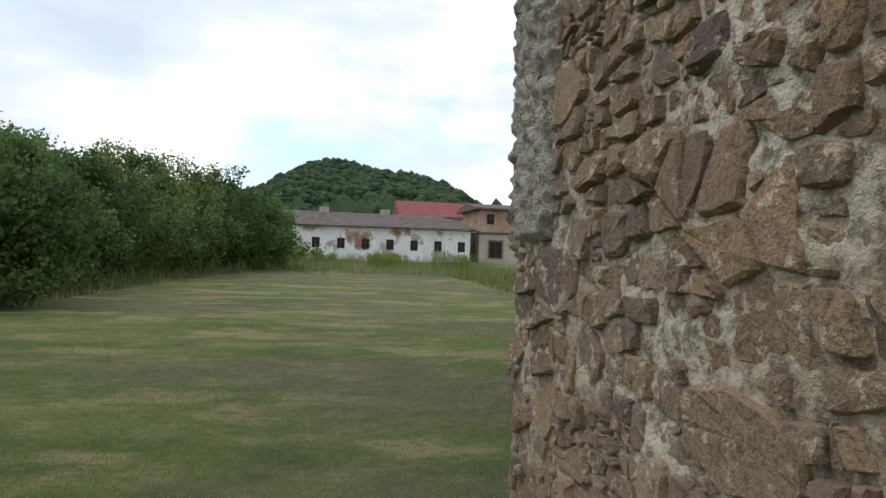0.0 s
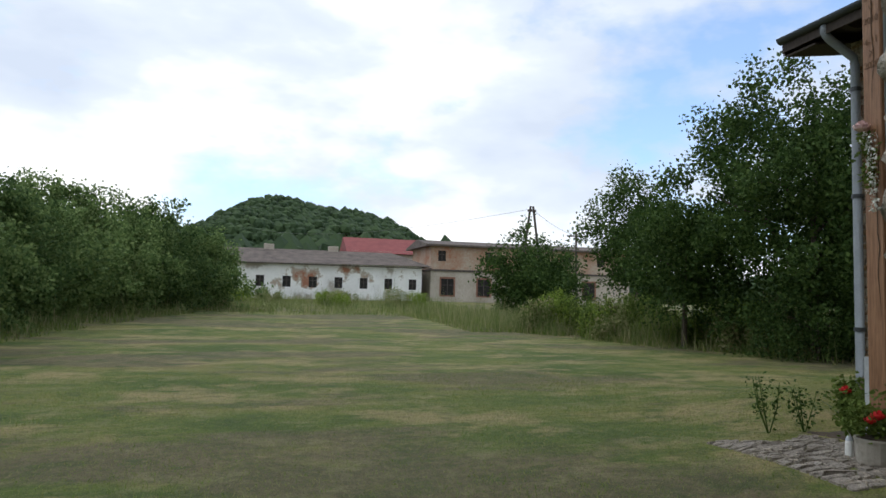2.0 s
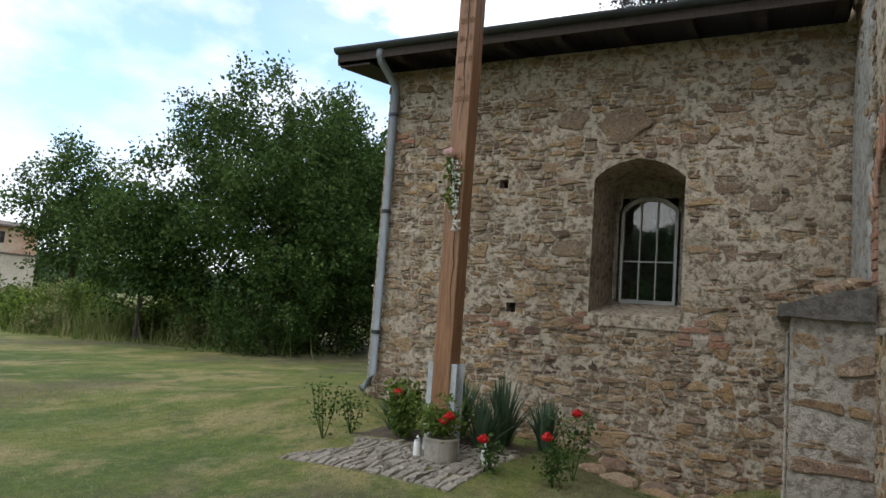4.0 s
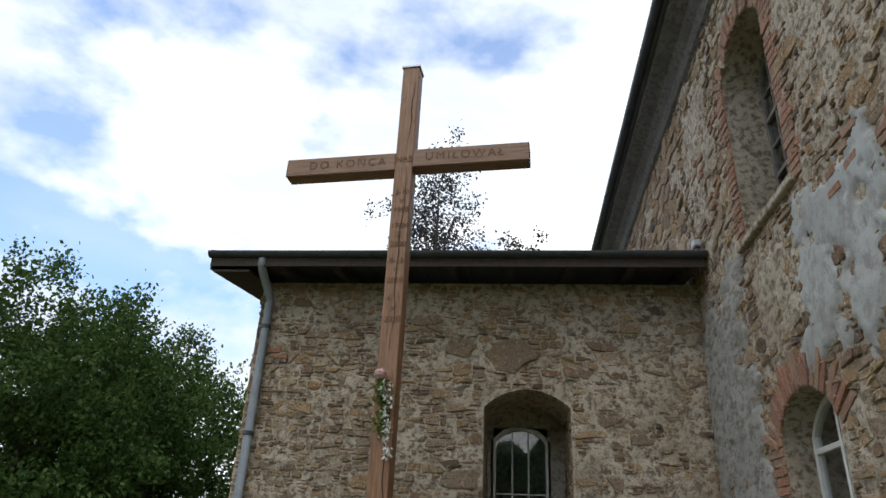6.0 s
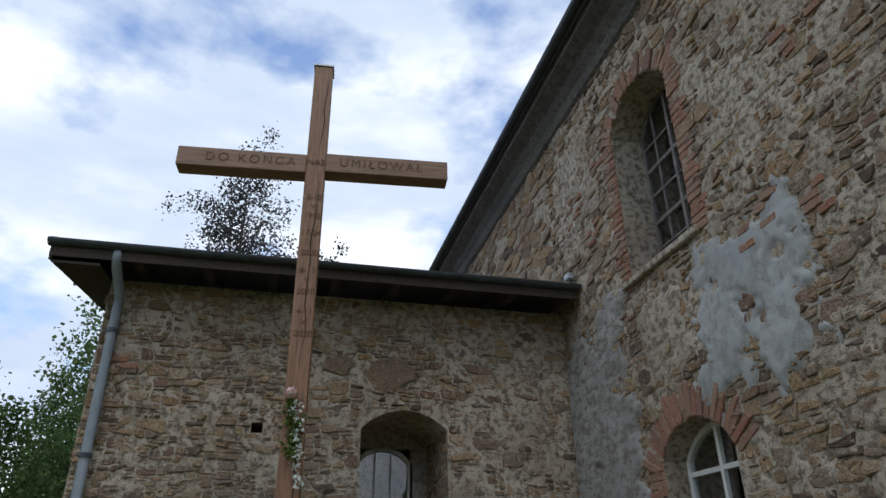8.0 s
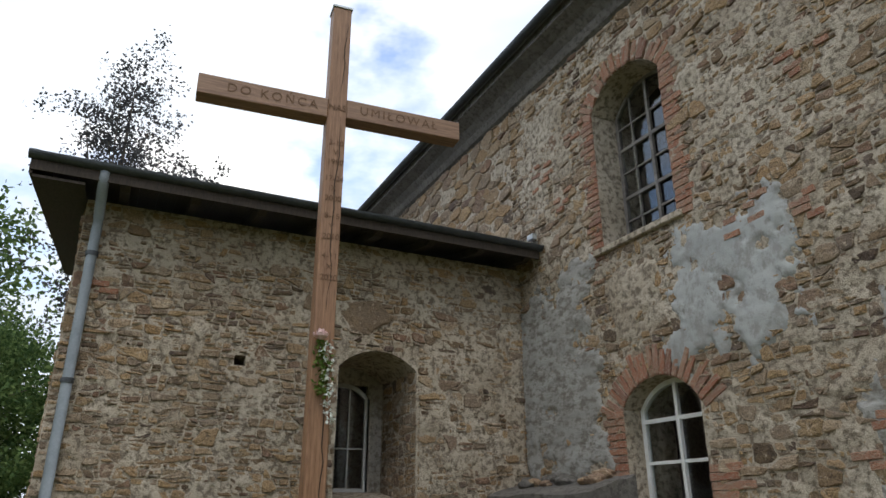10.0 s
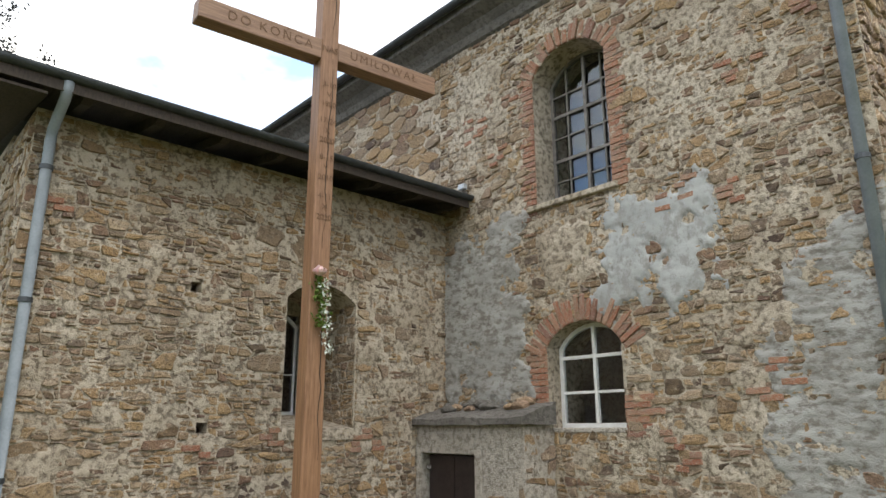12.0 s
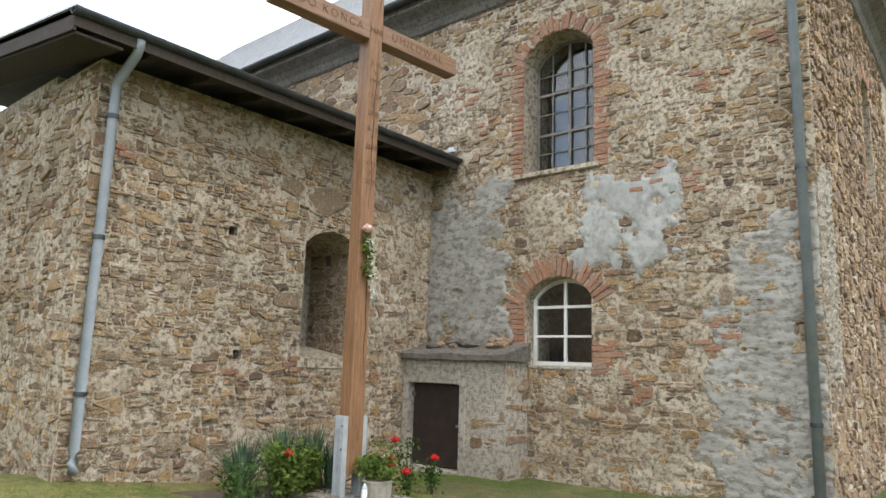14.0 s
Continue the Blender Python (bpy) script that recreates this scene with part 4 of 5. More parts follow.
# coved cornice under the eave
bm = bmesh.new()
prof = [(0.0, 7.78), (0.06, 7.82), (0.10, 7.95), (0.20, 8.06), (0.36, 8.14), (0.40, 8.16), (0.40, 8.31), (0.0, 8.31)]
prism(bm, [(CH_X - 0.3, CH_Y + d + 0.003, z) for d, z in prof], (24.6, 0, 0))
tagged(part("cornice", bm, M_CORNICE), "dark plaster cornice under the eave", "cornice", kind="structure")
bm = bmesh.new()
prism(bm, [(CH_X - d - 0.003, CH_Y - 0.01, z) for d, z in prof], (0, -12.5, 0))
tagged(part("cornice", bm, M_CORNICE), "dark plaster cornice under the eave", "cornice", kind="structure")


def gutter(name, a, b, r, label):
    """A half-round gutter from a to b."""
    a, b = Vector(a), Vector(b)
    d = (b - a).normalized()
    s = d.cross(Vector((0, 0, 1)))
    bm = bmesh.new()
    rows = []
    for p in (a, b):
        row = []
        for rr in (r, r - 0.006):
            row += [bm.verts.new(p + s * rr * math.cos(t) + Vector((0, 0, -rr * math.sin(t)))) for t in ([k * math.pi / 10 for k in range(11)] if rr == r else [k * math.pi / 10 for k in range(10, -1, -1)])]
        rows.append(row)
    n = len(rows[0])
    for i in range(n):
        j = (i + 1) % n
        bm.faces.new((rows[0][i], rows[0][j], rows[1][j], rows[1][i]))
    bm.faces.new(rows[0])
    bm.faces.new(rows[1])
    return tagged(part(name, bm, M_GUTTER, smooth=False), label, "gutter")


gutter("gutter", (CH_X - 0.5, CH_Y + 0.52, 8.32), (25.4, CH_Y + 0.52, 8.32), 0.075, "dark zinc gutter along the church eave")
gutter("gutter", (6.52, 3.36, 5.16), (6.52, 9.78, 5.16), 0.075, "dark zinc gutter along the annex eave")

# annex: a low-pitched lean roof with dark boarded overhang
ANP = 0.15
az = lambda x: 5.10 + (x - 6.55) * ANP
bm = bmesh.new()
prism(bm, [(6.55, CH_Y + 0.05, az(6.55)), (13.6, CH_Y + 0.05, az(13.6)), (13.6, CH_Y + 0.05, az(13.6) + 0.06), (6.55, CH_Y + 0.05, az(6.55) + 0.06)], (0, 6.36, 0))
roof_annex = tagged(part("roof_annex", bm, M_FELT), "low dark felt roof over the annex", "roof", kind="structure")
for k in range(30):
    y0 = CH_Y + 0.06 + k * 0.2115
    bm = bmesh.new()
    prism(bm, [(6.56, y0, az(6.56) - 0.003), (8.6, y0, az(8.6) - 0.003), (8.6, y0, az(8.6) - 0.025), (6.56, y0, az(6.56) - 0.025)], (0, 0.206, 0))
    part("eave_board", bm, M_SOFFIT, roof_annex)
for k in range(9):
    y0 = CH_Y + 0.12 + k * 0.76
    bm = bmesh.new()
    prism(bm, [(6.62, y0, az(6.62) - 0.026), (8.6, y0, az(8.6) - 0.026), (8.6, y0, az(8.6) - 0.15), (6.75, y0, az(6.75) - 0.15), (6.62, y0, az(6.62) - 0.10)], (0, 0.1, 0))
    part("rafter", bm, M_SOFFIT, roof_annex)
bm = bmesh.new()
prism(bm, [(6.54, 9.72, az(6.54) - 0.17), (13.6, 9.72, az(13.6) - 0.17), (13.6, 9.72, az(13.6) + 0.07), (6.54, 9.72, az(6.54) + 0.07)], (0, 0.03, 0))
part("verge_board", bm, M_SOFFIT, roof_annex)
bm = bmesh.new()
prism(bm, [(6.5, 9.70, az(6.5) + 0.072), (13.6, 9.70, az(13.6) + 0.072), (13.6, 9.70, az(13.6) + 0.10), (6.5, 9.70, az(6.5) + 0.10)], (0, 0.075, 0))
part("verge_flashing", bm, M_GALV, roof_annex, "pale zinc flashing")
bm = bmesh.new()
prism(bm, [(6.525, CH_Y + 0.06, 4.97), (6.549, CH_Y + 0.06, 4.97), (6.549, CH_Y + 0.06, 5.15), (6.525, CH_Y + 0.06, 5.15)], (0, 6.35, 0))
part("fascia", bm, M_SOFFIT, roof_annex)
bm = bmesh.new()
prism(bm, [(6.56, 9.22, az(6.56) - 0.2), (13.5, 9.22, az(13.5) - 0.2), (13.5, 9.22, az(13.5) - 0.17), (6.56, 9.22, az(6.56) - 0.17)], (0, 0.495, 0))
part("verge_soffit", bm, M_SOFFIT, roof_annex)


def downpipe(x, y, pts, r, clamps, label):
    d = base("downpipe", (x, y, 0), label, "downpipe", "rain pipes")
    part("pipe", tube_bm(pts, [r] * len(pts), 14), M_ZINC, d, smooth=True)
    for z in clamps:
        part("clamp", tube_bm([(0, 0, z - 0.025), (0, 0, z + 0.025)], [r + 0.012] * 2, 14), M_GUTTER, d)
    return d


downpipe(7.03, 9.05, [(-0.16, 0.05, 0.42), (-0.06, 0.02, 0.5), (0, 0, 0.62), (0, 0, 4.62), (-0.02, 0, 4.72), (-0.42, 0, 4.93), (-0.48, 0, 5.0), (-0.48, 0, 5.12)], 0.055, (1.2, 2.9, 4.3), "grey zinc downpipe at the annex corner")
downpipe(1.15, 3.415, [(0, 0, 0.2), (0, 0, 7.55), (0, 0.08, 7.7), (0, 0.40, 8.1), (0, 0.44, 8.28)], 0.06, (1.08, 4.13, 6.6), "grey zinc downpipe at the church corner")

flood = base("floodlight", (6.62, CH_Y + 0.03, 5.28), "small grey floodlight at the end of the annex gutter", "lamp")
part("bracket", box_bm((-0.015, -0.02, -0.06), (0.015, 0.08, 0.0), 0.004), M_IRON, flood)
part("housing", box_bm((-0.07, 0.03, 0.0), (0.07, 0.12, 0.09), 0.012), M_GALV, flood)

# ---------------------------------------------------------------- the wooden cross
CROSS = (5.06, 6.95, 0.18)
cross = base("wooden_cross", CROSS, "tall carved brown timber cross in steel shoes", "cross", turn=-5.2)
W, D = 0.10, 0.095
part("post", box_bm((-D, -W, 0.25), (D, W, 6.70), 0.008), M_WOOD, cross)
part("arm", box_bm((-D - 0.003, W - 0.002, 5.27), (D, 1.39, 5.495), 0.008), M_WOOD_ARM, cross)
part("arm", box_bm((-D - 0.003, -1.39, 5.30), (D, -W + 0.002, 5.525), 0.008), M_WOOD_ARM, cross)
part("cap", box_bm((-D - 0.012, -W - 0.012, 6.702), (D + 0.012, W + 0.012, 6.725)), M_GALV, cross)
for s in (-1, 1):
    bm = box_bm((-0.075, s * (W + 0.004) - 0.005, -0.25), (0.075, s * (W + 0.004) + 0.005, 0.86))
    box(bm, (-0.075, s * (W + 0.035) - 0.03, -0.25), (-0.067, s * (W + 0.035) + 0.03, 0.86))
    box(bm, (0.067, s * (W + 0.035) - 0.03, -0.25), (0.075, s * (W + 0.035) + 0.03, 0.86))
    shoe = part("steel_shoe", bm, M_GALV, cross, "galvanised steel channel shoe")
    for z in (0.5, 0.75):
        part("bolt", tube_bm([(0, s * (W + 0.008), z), (0, s * (W + 0.03), z)], [0.014, 0.014], 6), M_IRON, shoe)
# a long drying crack down the post
bm = bmesh.new()
rng = random.Random(2)
for z0, z1, y in ((3.2, 5.3, -0.02), (5.6, 6.5, -0.04), (1.2, 3.0, -0.05)):
    n = 14
    last = None
    for k in range(n + 1):
        z = z0 + (z1 - z0) * k / n
        yy = y + rng.uniform(-0.014, 0.014) - (0.02 if k > n * 0.7 else 0)
        w = 0.005 * math.sin(math.pi * (k + 0.5) / (n + 1)) + 0.001
        cur = [bm.verts.new((-D - 0.0035, yy - w, z)), bm.verts.new((-D - 0.0035, yy + w, z))]
        if last:
            bm.faces.new((last[0], last[1], cur[1], cur[0]))
        last = cur
part("crack", bm, M_CRACK, cross)


def lettering(text, y, z, size, parent, spread=1.0, x=-D - 0.006):
    cu = bpy.data.curves.new("lettering", "FONT")
    cu.body, cu.size, cu.extrude, cu.align_x, cu.align_y = text, size, 0.001, "CENTER", "CENTER"
    cu.space_character = spread
    cu.materials.append(M_CARVED)
    ob = new("lettering", cu)
    ob.parent = parent
    ob.matrix_basis = Matrix.Translation((x, y, z)) @ Matrix.Rotation(-math.pi / 2, 4, "Z") @ Matrix.Rotation(math.pi / 2, 4, "X")


lettering("DO KOŃCA", 0.66, 5.385, 0.14, cross, 1.3)
lettering("NAS", 0.0, 5.40, 0.1, cross, 1.0)
lettering("UMIŁOWAŁ", -0.68, 5.415, 0.14, cross, 1.3)
for z, t in ((4.98, "3-10"), (4.87, "V"), (4.76, "1990"), (4.57, "17-24"), (4.46, "X"), (4.35, "2000"), (4.16, "8-15"), (4.05, "V"), (3.94, "2010"), (3.74, "4-11"), (3.63, "X"), (3.52, "2020")):
    lettering(t, -0.01, z, 0.085, cross)
# silk flowers tied to the post
bq = base("flower_garland", (CROSS[0] - 0.11, CROSS[1] + 0.02, 2.75), "pink silk rose with trailing pale green ivy on the cross", "flowers", turn=-5.2)


def leaves_mesh(rng, centres, n, spread, size, droop=0.0, flatz=1.0):
    vs, fs = [], []
    for c in centres:
        for _ in range(n):
            p = Vector(c) + Vector((rng.gauss(0, spread), rng.gauss(0, spread), rng.gauss(0, spread * flatz)))
            d = Vector((rng.gauss(0, 1), rng.gauss(0, 1), rng.gauss(0, 0.7) - droop)).normalized()
            s = d.orthogonal().normalized()
            s = (Matrix.Rotation(rng.random() * 6.28, 3, d) @ s)
            L = size * rng.uniform(0.6, 1.3)
            i = len(vs)
            vs += [p, p + d * L * 0.5 + s * L * 0.3, p + d * L, p + d * L * 0.5 - s * L * 0.3]
            fs.append((i, i + 1, i + 2, i + 3))
    return vs, fs


rng = random.Random(31)
v, f = leaves_mesh(rng, [(-0.03, 0.02 - 0.05 * k / 9 + 0.02 * math.sin(k), 0.30 - k * 0.055) for k in range(9)], 26, 0.03, 0.05, 0.5)
ob = new("ivy_leaves", soup("ivy_leaves", v, f, M_LEAF_BRIGHT)); ob.parent = bq; ob["kind"] = "stuff"
v, f = leaves_mesh(rng, [(-0.045, -0.03 - 0.06 * k / 9 + 0.015 * math.sin(k * 2), 0.30 - k * 0.075) for k in range(10)], 24, 0.022, 0.035, 0.8)
ob = new("blossom_trail", soup("blossom_trail", v, f, M_CREAM)); ob.parent = bq; ob["kind"] = "stuff"


def blossom(parent, at, r, mat, seed, name="blossom"):
    rng = random.Random(seed)
    vs, fs = [], []
    for ring_n, (n, rad, up) in enumerate(((3, 0.3, 0.5), (5, 0.6, 0.25), (7, 0.95, 0.0))):
        for k in range(n):
            a = k * math.tau / n + ring_n * 0.5 + rng.uniform(-.2, .2)
            c, s = math.cos(a), math.sin(a)
            i = len(vs)
            for t, w, h in ((0.15, 0.2, -0.4), (rad * 0.8, 0.55, up * 0.5), (rad, 0.45, up + 0.35), (rad * 0.9, 0.12, up + 0.5)):
                for sd in (-1, 1):
                    vs.append(Vector(at) + Vector((c * t - s * w * sd * 0.6, s * t + c * w * sd * 0.6, h)) * r)
            for j in range(3):
                fs.append((i + 2 * j, i + 2 * j + 1, i + 2 * j + 3, i + 2 * j + 2))
    ob = new(name, soup(name, vs, fs, mat))
    ob.parent = parent
    return ob


blossom(bq, (-0.06, 0.03, 0.36), 0.075, M_PINK, 4, "rose_blossom")

# ---------------------------------------------------------------- plants round the cross


def rose_bush(at, h, stems, flowers, mat, seed, label, leaf=0.05, dens=26):
    rng = random.Random(seed)
    z = gz(at[0], at[1])
    b = base("rose_bush", (at[0], at[1], z), label, "rose bush", "flower bed roses")
    tips = []
    bm = bmesh.new()
    cents = []
    for k in range(stems):
        a = rng.random() * 6.28
        lean = rng.uniform(0.08, 0.32) * h
        top = Vector((math.cos(a) * lean, math.sin(a) * lean, h * rng.uniform(0.7, 1.0)))
        pts = [Vector((0, 0, -0.03)), top * 0.5 + Vector((rng.uniform(-.03, .03), rng.uniform(-.03, .03), 0)), top]
        tube(bm, pts, [0.007, 0.006, 0.003], 5)
        tips.append(top)
        cents += [pts[0].lerp(top, t) for t in (0.35, 0.5, 0.65, 0.8, 0.92)]
    part("stem", bm, M_LEAF, b)
    v, f = leaves_mesh(rng, cents, dens, 0.055, leaf)
    ob = new("foliage", soup("foliage", v, f, mat)); ob.parent = b
    for k in range(flowers):
        blossom(b, tips[k] + Vector((0, 0, 0.02)), 0.062, M_RED, seed + k, "rose_blossom")
    return b


rose_bush((5.35, 7.55), 0.62, 9, 1, M_LEAF_BRIGHT, 41, "leafy green rose bush with a red bloom", 0.06, 34)
rose_bush((5.55, 7.15), 0.55, 7, 0, M_LEAF_BRIGHT, 42, "leafy light green rose bush", 0.06, 30)
rose_bush((5.35, 5.7), 0.75, 3, 1, M_LEAF, 43, "tall slender rose with one red bloom", 0.05, 14)
rose_bush((4.88, 5.75), 0.42, 3, 1, M_LEAF, 44, "small rose with one red bloom by the paving", 0.05, 18)
rose_bush((4.75, 6.3), 0.36, 3, 1, M_LEAF, 45, "small rose with a red bud by the pot", 0.045, 12)
rose_bush((4.98, 8.3), 0.62, 4, 0, M_LEAF, 46, "spindly rose bush without blooms", 0.05, 8)
rose_bush((5.35, 8.2), 0.55, 4, 0, M_LEAF, 47, "spindly rose bush without blooms", 0.05, 8)


def sword_plant(at, h, n, seed):
    rng = random.Random(seed)
    b = base("yucca", (at[0], at[1], gz(at[0], at[1])), "blue-green clump of long sword-shaped leaves", "yucca", "sword-leaved clumps")
    vs, fs = [], []
    for _ in range(n):
        a, out = rng.random() * 6.28, abs(rng.gauss(0, 0.38))
        d = Vector((math.cos(a), math.sin(a), 0))
        s = Vector((-d.y, d.x, 0))
        L, w = h * rng.uniform(0.7, 1.1), rng.uniform(0.012, 0.02)
        i = len(vs)
        p0 = d * rng.uniform(0, 0.08) - Vector((0, 0, 0.02))
        for t in (0, 0.35, 0.7, 1.0):
            p = p0 + d * (out * L * t ** 1.4) + Vector((0, 0, L * (t - 0.35 * out * t * t)))
            ww = w * (1.0, 1.1, 0.7, 0.08)[int(t * 3 + 0.1)]
            vs += [p - s * ww, p + s * ww]
        for j in range(3):
            fs.append((i + 2 * j, i + 2 * j + 1, i + 2 * j + 3, i + 2 * j + 2))
    ob = new("foliage", soup("foliage", vs, fs, M_YUCCA)); ob.parent = b


for p, h, n in (((6.25, 7.5), 0.62, 150), ((5.95, 7.2), 0.75, 150), ((6.05, 6.7), 0.78, 120), ((5.75, 7.85), 0.5, 110), ((6.5, 6.35), 0.6, 90), ((5.6, 6.75), 0.6, 60)):
    sword_plant(p, h, n, int(p[0] * 100))

# round concrete pot with geranium
pot = base("flower_pot", (4.76, 6.80, gz(4.76, 6.80) - 0.01), "grey concrete flower pot with a green geranium", "flower pot")
bm = bmesh.new()
tube(bm, [(0, 0, 0), (0, 0, 0.03), (0, 0, 0.18), (0, 0, 0.215), (0, 0, 0.225)], [0.14, 0.15, 0.16, 0.168, 0.163], 20)
part("bowl", bm, M_POT, pot, smooth=False)
part("soil", tube_bm([(0, 0, 0.226), (0, 0, 0.236)], [0.145, 0.13], 14), M_SOIL, pot)
rng = random.Random(8)
v, f = leaves_mesh(rng, [(rng.gauss(0, .085), rng.gauss(0, .085), 0.29 + abs(rng.gauss(0, .09))) for _ in range(30)], 28, 0.05, 0.055)
ob = new("foliage", soup("foliage", v, f, M_LEAF_BRIGHT)); ob.parent = pot
blossom(pot, (-0.08, -0.10, 0.42), 0.06, M_RED, 6)
blossom(pot, (-0.12, -0.06, 0.38), 0.05, M_RED, 7)
lan = base("grave_lantern", (4.72, 7.03, gz(4.72, 7.03) - 0.005), "small white grave candle beside the pot", "candle")
bm = bmesh.new()
tube(bm, [(0, 0, 0), (0, 0, 0.02), (0, 0, 0.13), (0, 0, 0.15)], [0.032, 0.036, 0.033, 0.025], 12)
part("glass_body", bm, M_WHITE, lan)
part("lid", tube_bm([(0, 0, 0.151), (0, 0, 0.175), (0, 0, 0.205)], [0.032, 0.024, 0.006], 12), M_GALV, lan, "silver cap")
lan2 = copy_thing(lan, pose(4.98, 6.45, gz(4.98, 6.45) - 0.005))

# stone paving in the bed
paving = tagged(new("pavement"), "patch of uneven grey paving stones", "paving", kind="structure")
P_PAVE = lambda u, d, z: Vector((u, z, gz(u, z) + 0.012 - d))
pv = hewn(4.05, 6.1, 6.35, 8.2, 0.014, 17, 1.8, 0.4, keep=lambda u, z: (z - 6.35) > 0.25 * (u - 4.05) - 0.35 and (z < 7.95 + 0.2 * math.sin(u * 5)) and not (u > 5.2 and z > 7.2))
lay_stones(paving, pv, P_PAVE, M_PAVER, (4.6, 7), 18, 0.004, (0.005, 0.009))
# soil of the bed behind the paving
bm = bmesh.new()
rows = []
for i in range(25):
    for j in range(33):
        u, w = 4.9 + i * 0.085, 6.0 + j * 0.08
        edge = min(i, 24 - i, j, 32 - j) / 8.0
        rows.append(bm.verts.new((u, w, gz(u, w) - 0.05 + 0.08 * min(edge, 1.0) + 0.02 * noise.noise(Vector((u * 6, w * 6, 0))))))
for i in range(24):
    for j in range(32):
        bm.faces.new((rows[i * 33 + j], rows[(i + 1) * 33 + j], rows[(i + 1) * 33 + j + 1], rows[i * 33 + j + 1]))
tagged(part("flower_bed", bm, M_SOIL, smooth=True), "dark soil flower bed at the foot of the cross", "flower bed", kind="structure")
# loose kerb stones by the hollow at the wall
rng = random.Random(77)
for x, y, s in ((6.15, 5.45, 0.2), (6.3, 5.1, 0.24), (6.4, 4.75, 0.22), (6.25, 5.75, 0.15), (6.95, 5.7, 0.2), (6.98, 5.2, 0.22), (6.95, 4.7, 0.18)):
    bm = bmesh.new()
    bmesh.ops.create_icosphere(bm, subdivisions=2, radius=1)
    for v in bm.verts:
        v.co = Vector((v.co.x * s * 0.6, v.co.y * s, v.co.z * s * 0.5)) * (1 + 0.25 * noise.noise(v.co * 1.7 + Vector((x, y, 0))))
    b = part("loose_stone", bm, M_STONE_DARK)
    b.location = (x, y, gz(x, y) + s * 0.1)
    tagged(b, "rough brown loose stone at the wall foot", "stone", "loose stones")

# ---------------------------------------------------------------- trees and bushes


def crown_points(rng, centre, radii, clumps, bias=0.55, floor=None, rough=0.35, seed=0.0):
    out = []
    for _ in range(clumps * 4):
        d = Vector((rng.gauss(0, 1), rng.gauss(0, 1), rng.gauss(0, 1))).normalized()
        k = rng.random() ** (1 / 3) if rng.random() > bias else rng.uniform(0.75, 1.0)
        lump = 1 + rough * noise.fractal(d * 2.1 + Vector((seed, seed * 2, 0)), 0.8, 2, 4) * 1.6
        p = Vector((d.x * radii[0], d.y * radii[1], d.z * radii[2])) * k * lump + Vector(centre)
        if floor is not None and p.z < floor:
            continue
        out.append(p)
        if len(out) >= clumps:
            break
    return out


def leaf_cloud(rng, centres, per, spread, size):
    """Many small leaves in clumps, as one mesh."""
    r = np.random.RandomState(rng.randrange(1 << 30))
    c = np.repeat(np.array([tuple(p) for p in centres]), per, axis=0)
    n = len(c)
    p = c + r.normal(0, spread, (n, 3))
    d = r.normal(0, 1, (n, 3))
    d /= np.linalg.norm(d, axis=1)[:, None]
    e = np.cross(d, r.normal(0, 1, (n, 3)))
    e /= np.linalg.norm(e, axis=1)[:, None] + 1e-9
    L = (size * r.uniform(0.6, 1.3, n))[:, None]
    v = np.stack([p, p + d * L * .5 + e * L * .32, p + d * L, p + d * L * .5 - e * L * .32], 1).reshape(-1, 3)
    return v.tolist(), np.arange(4 * n).reshape(-1, 4).tolist()


def tree(name, at, h, radii, trunk_r, clumps, per, spread, size, mat, seed, label, group="", low=0.25, cz=None, category="tree", limbs=7, rough=0.42, shoots=0):
    rng = random.Random(seed)
    z = gz(at[0], at[1])
    b = base(name, (at[0], at[1], z), label, category, group)
    mid = cz if cz else h - radii[2]
    bm = bmesh.new()
    lean = Vector((rng.uniform(-.3, .3), rng.uniform(-.3, .3), 0)) * h * 0.06
    tube(bm, [(0, 0, -0.1), lean * 0.4 + Vector((0, 0, mid * 0.5)), lean + Vector((0, 0, mid)), lean + Vector((0, 0, h * 0.93))], [trunk_r, trunk_r * 0.75, trunk_r * 0.5, trunk_r * 0.1], 8)
    for k in range(limbs):
        a = k * 2.4 + rng.random()
        z0 = mid * rng.uniform(0.35, 1.0)
        s = Vector((0, 0, z0)) + lean * (z0 / h)
        e = Vector((math.cos(a) * radii[0] * 0.8, math.sin(a) * radii[1] * 0.8, min(mid + rng.uniform(-.2, .6) * radii[2], h * 0.95)))
        m = s.lerp(e, 0.5) + Vector((0, 0, 0.08 * h))
        tube(bm, [s, m, e], [trunk_r * 0.4, trunk_r * 0.25, trunk_r * 0.06], 6)
    part("trunk", bm, M_BARK, b)
    cs = crown_points(rng, (lean.x, lean.y, mid), radii, clumps, floor=low, rough=rough, seed=seed * 0.37)
    for _ in range(shoots):
        a, q, up = rng.random() * 6.28, 0.75 * math.sqrt(rng.random()), rng.uniform(0.3, 1.0)
        top = mid + radii[2] * math.sqrt(1 - q * q)
        cs += [Vector((lean.x + math.cos(a) * q * radii[0], lean.y + math.sin(a) * q * radii[1], top + up * t - 0.2)) for t in (0.0, 0.2, 0.4, 0.6, 0.8, 1.0)]
    v, f = leaf_cloud(rng, cs, per, spread, size)
    ob = new("crown", soup("crown", v, f, mat))
    ob.parent = b
    return b


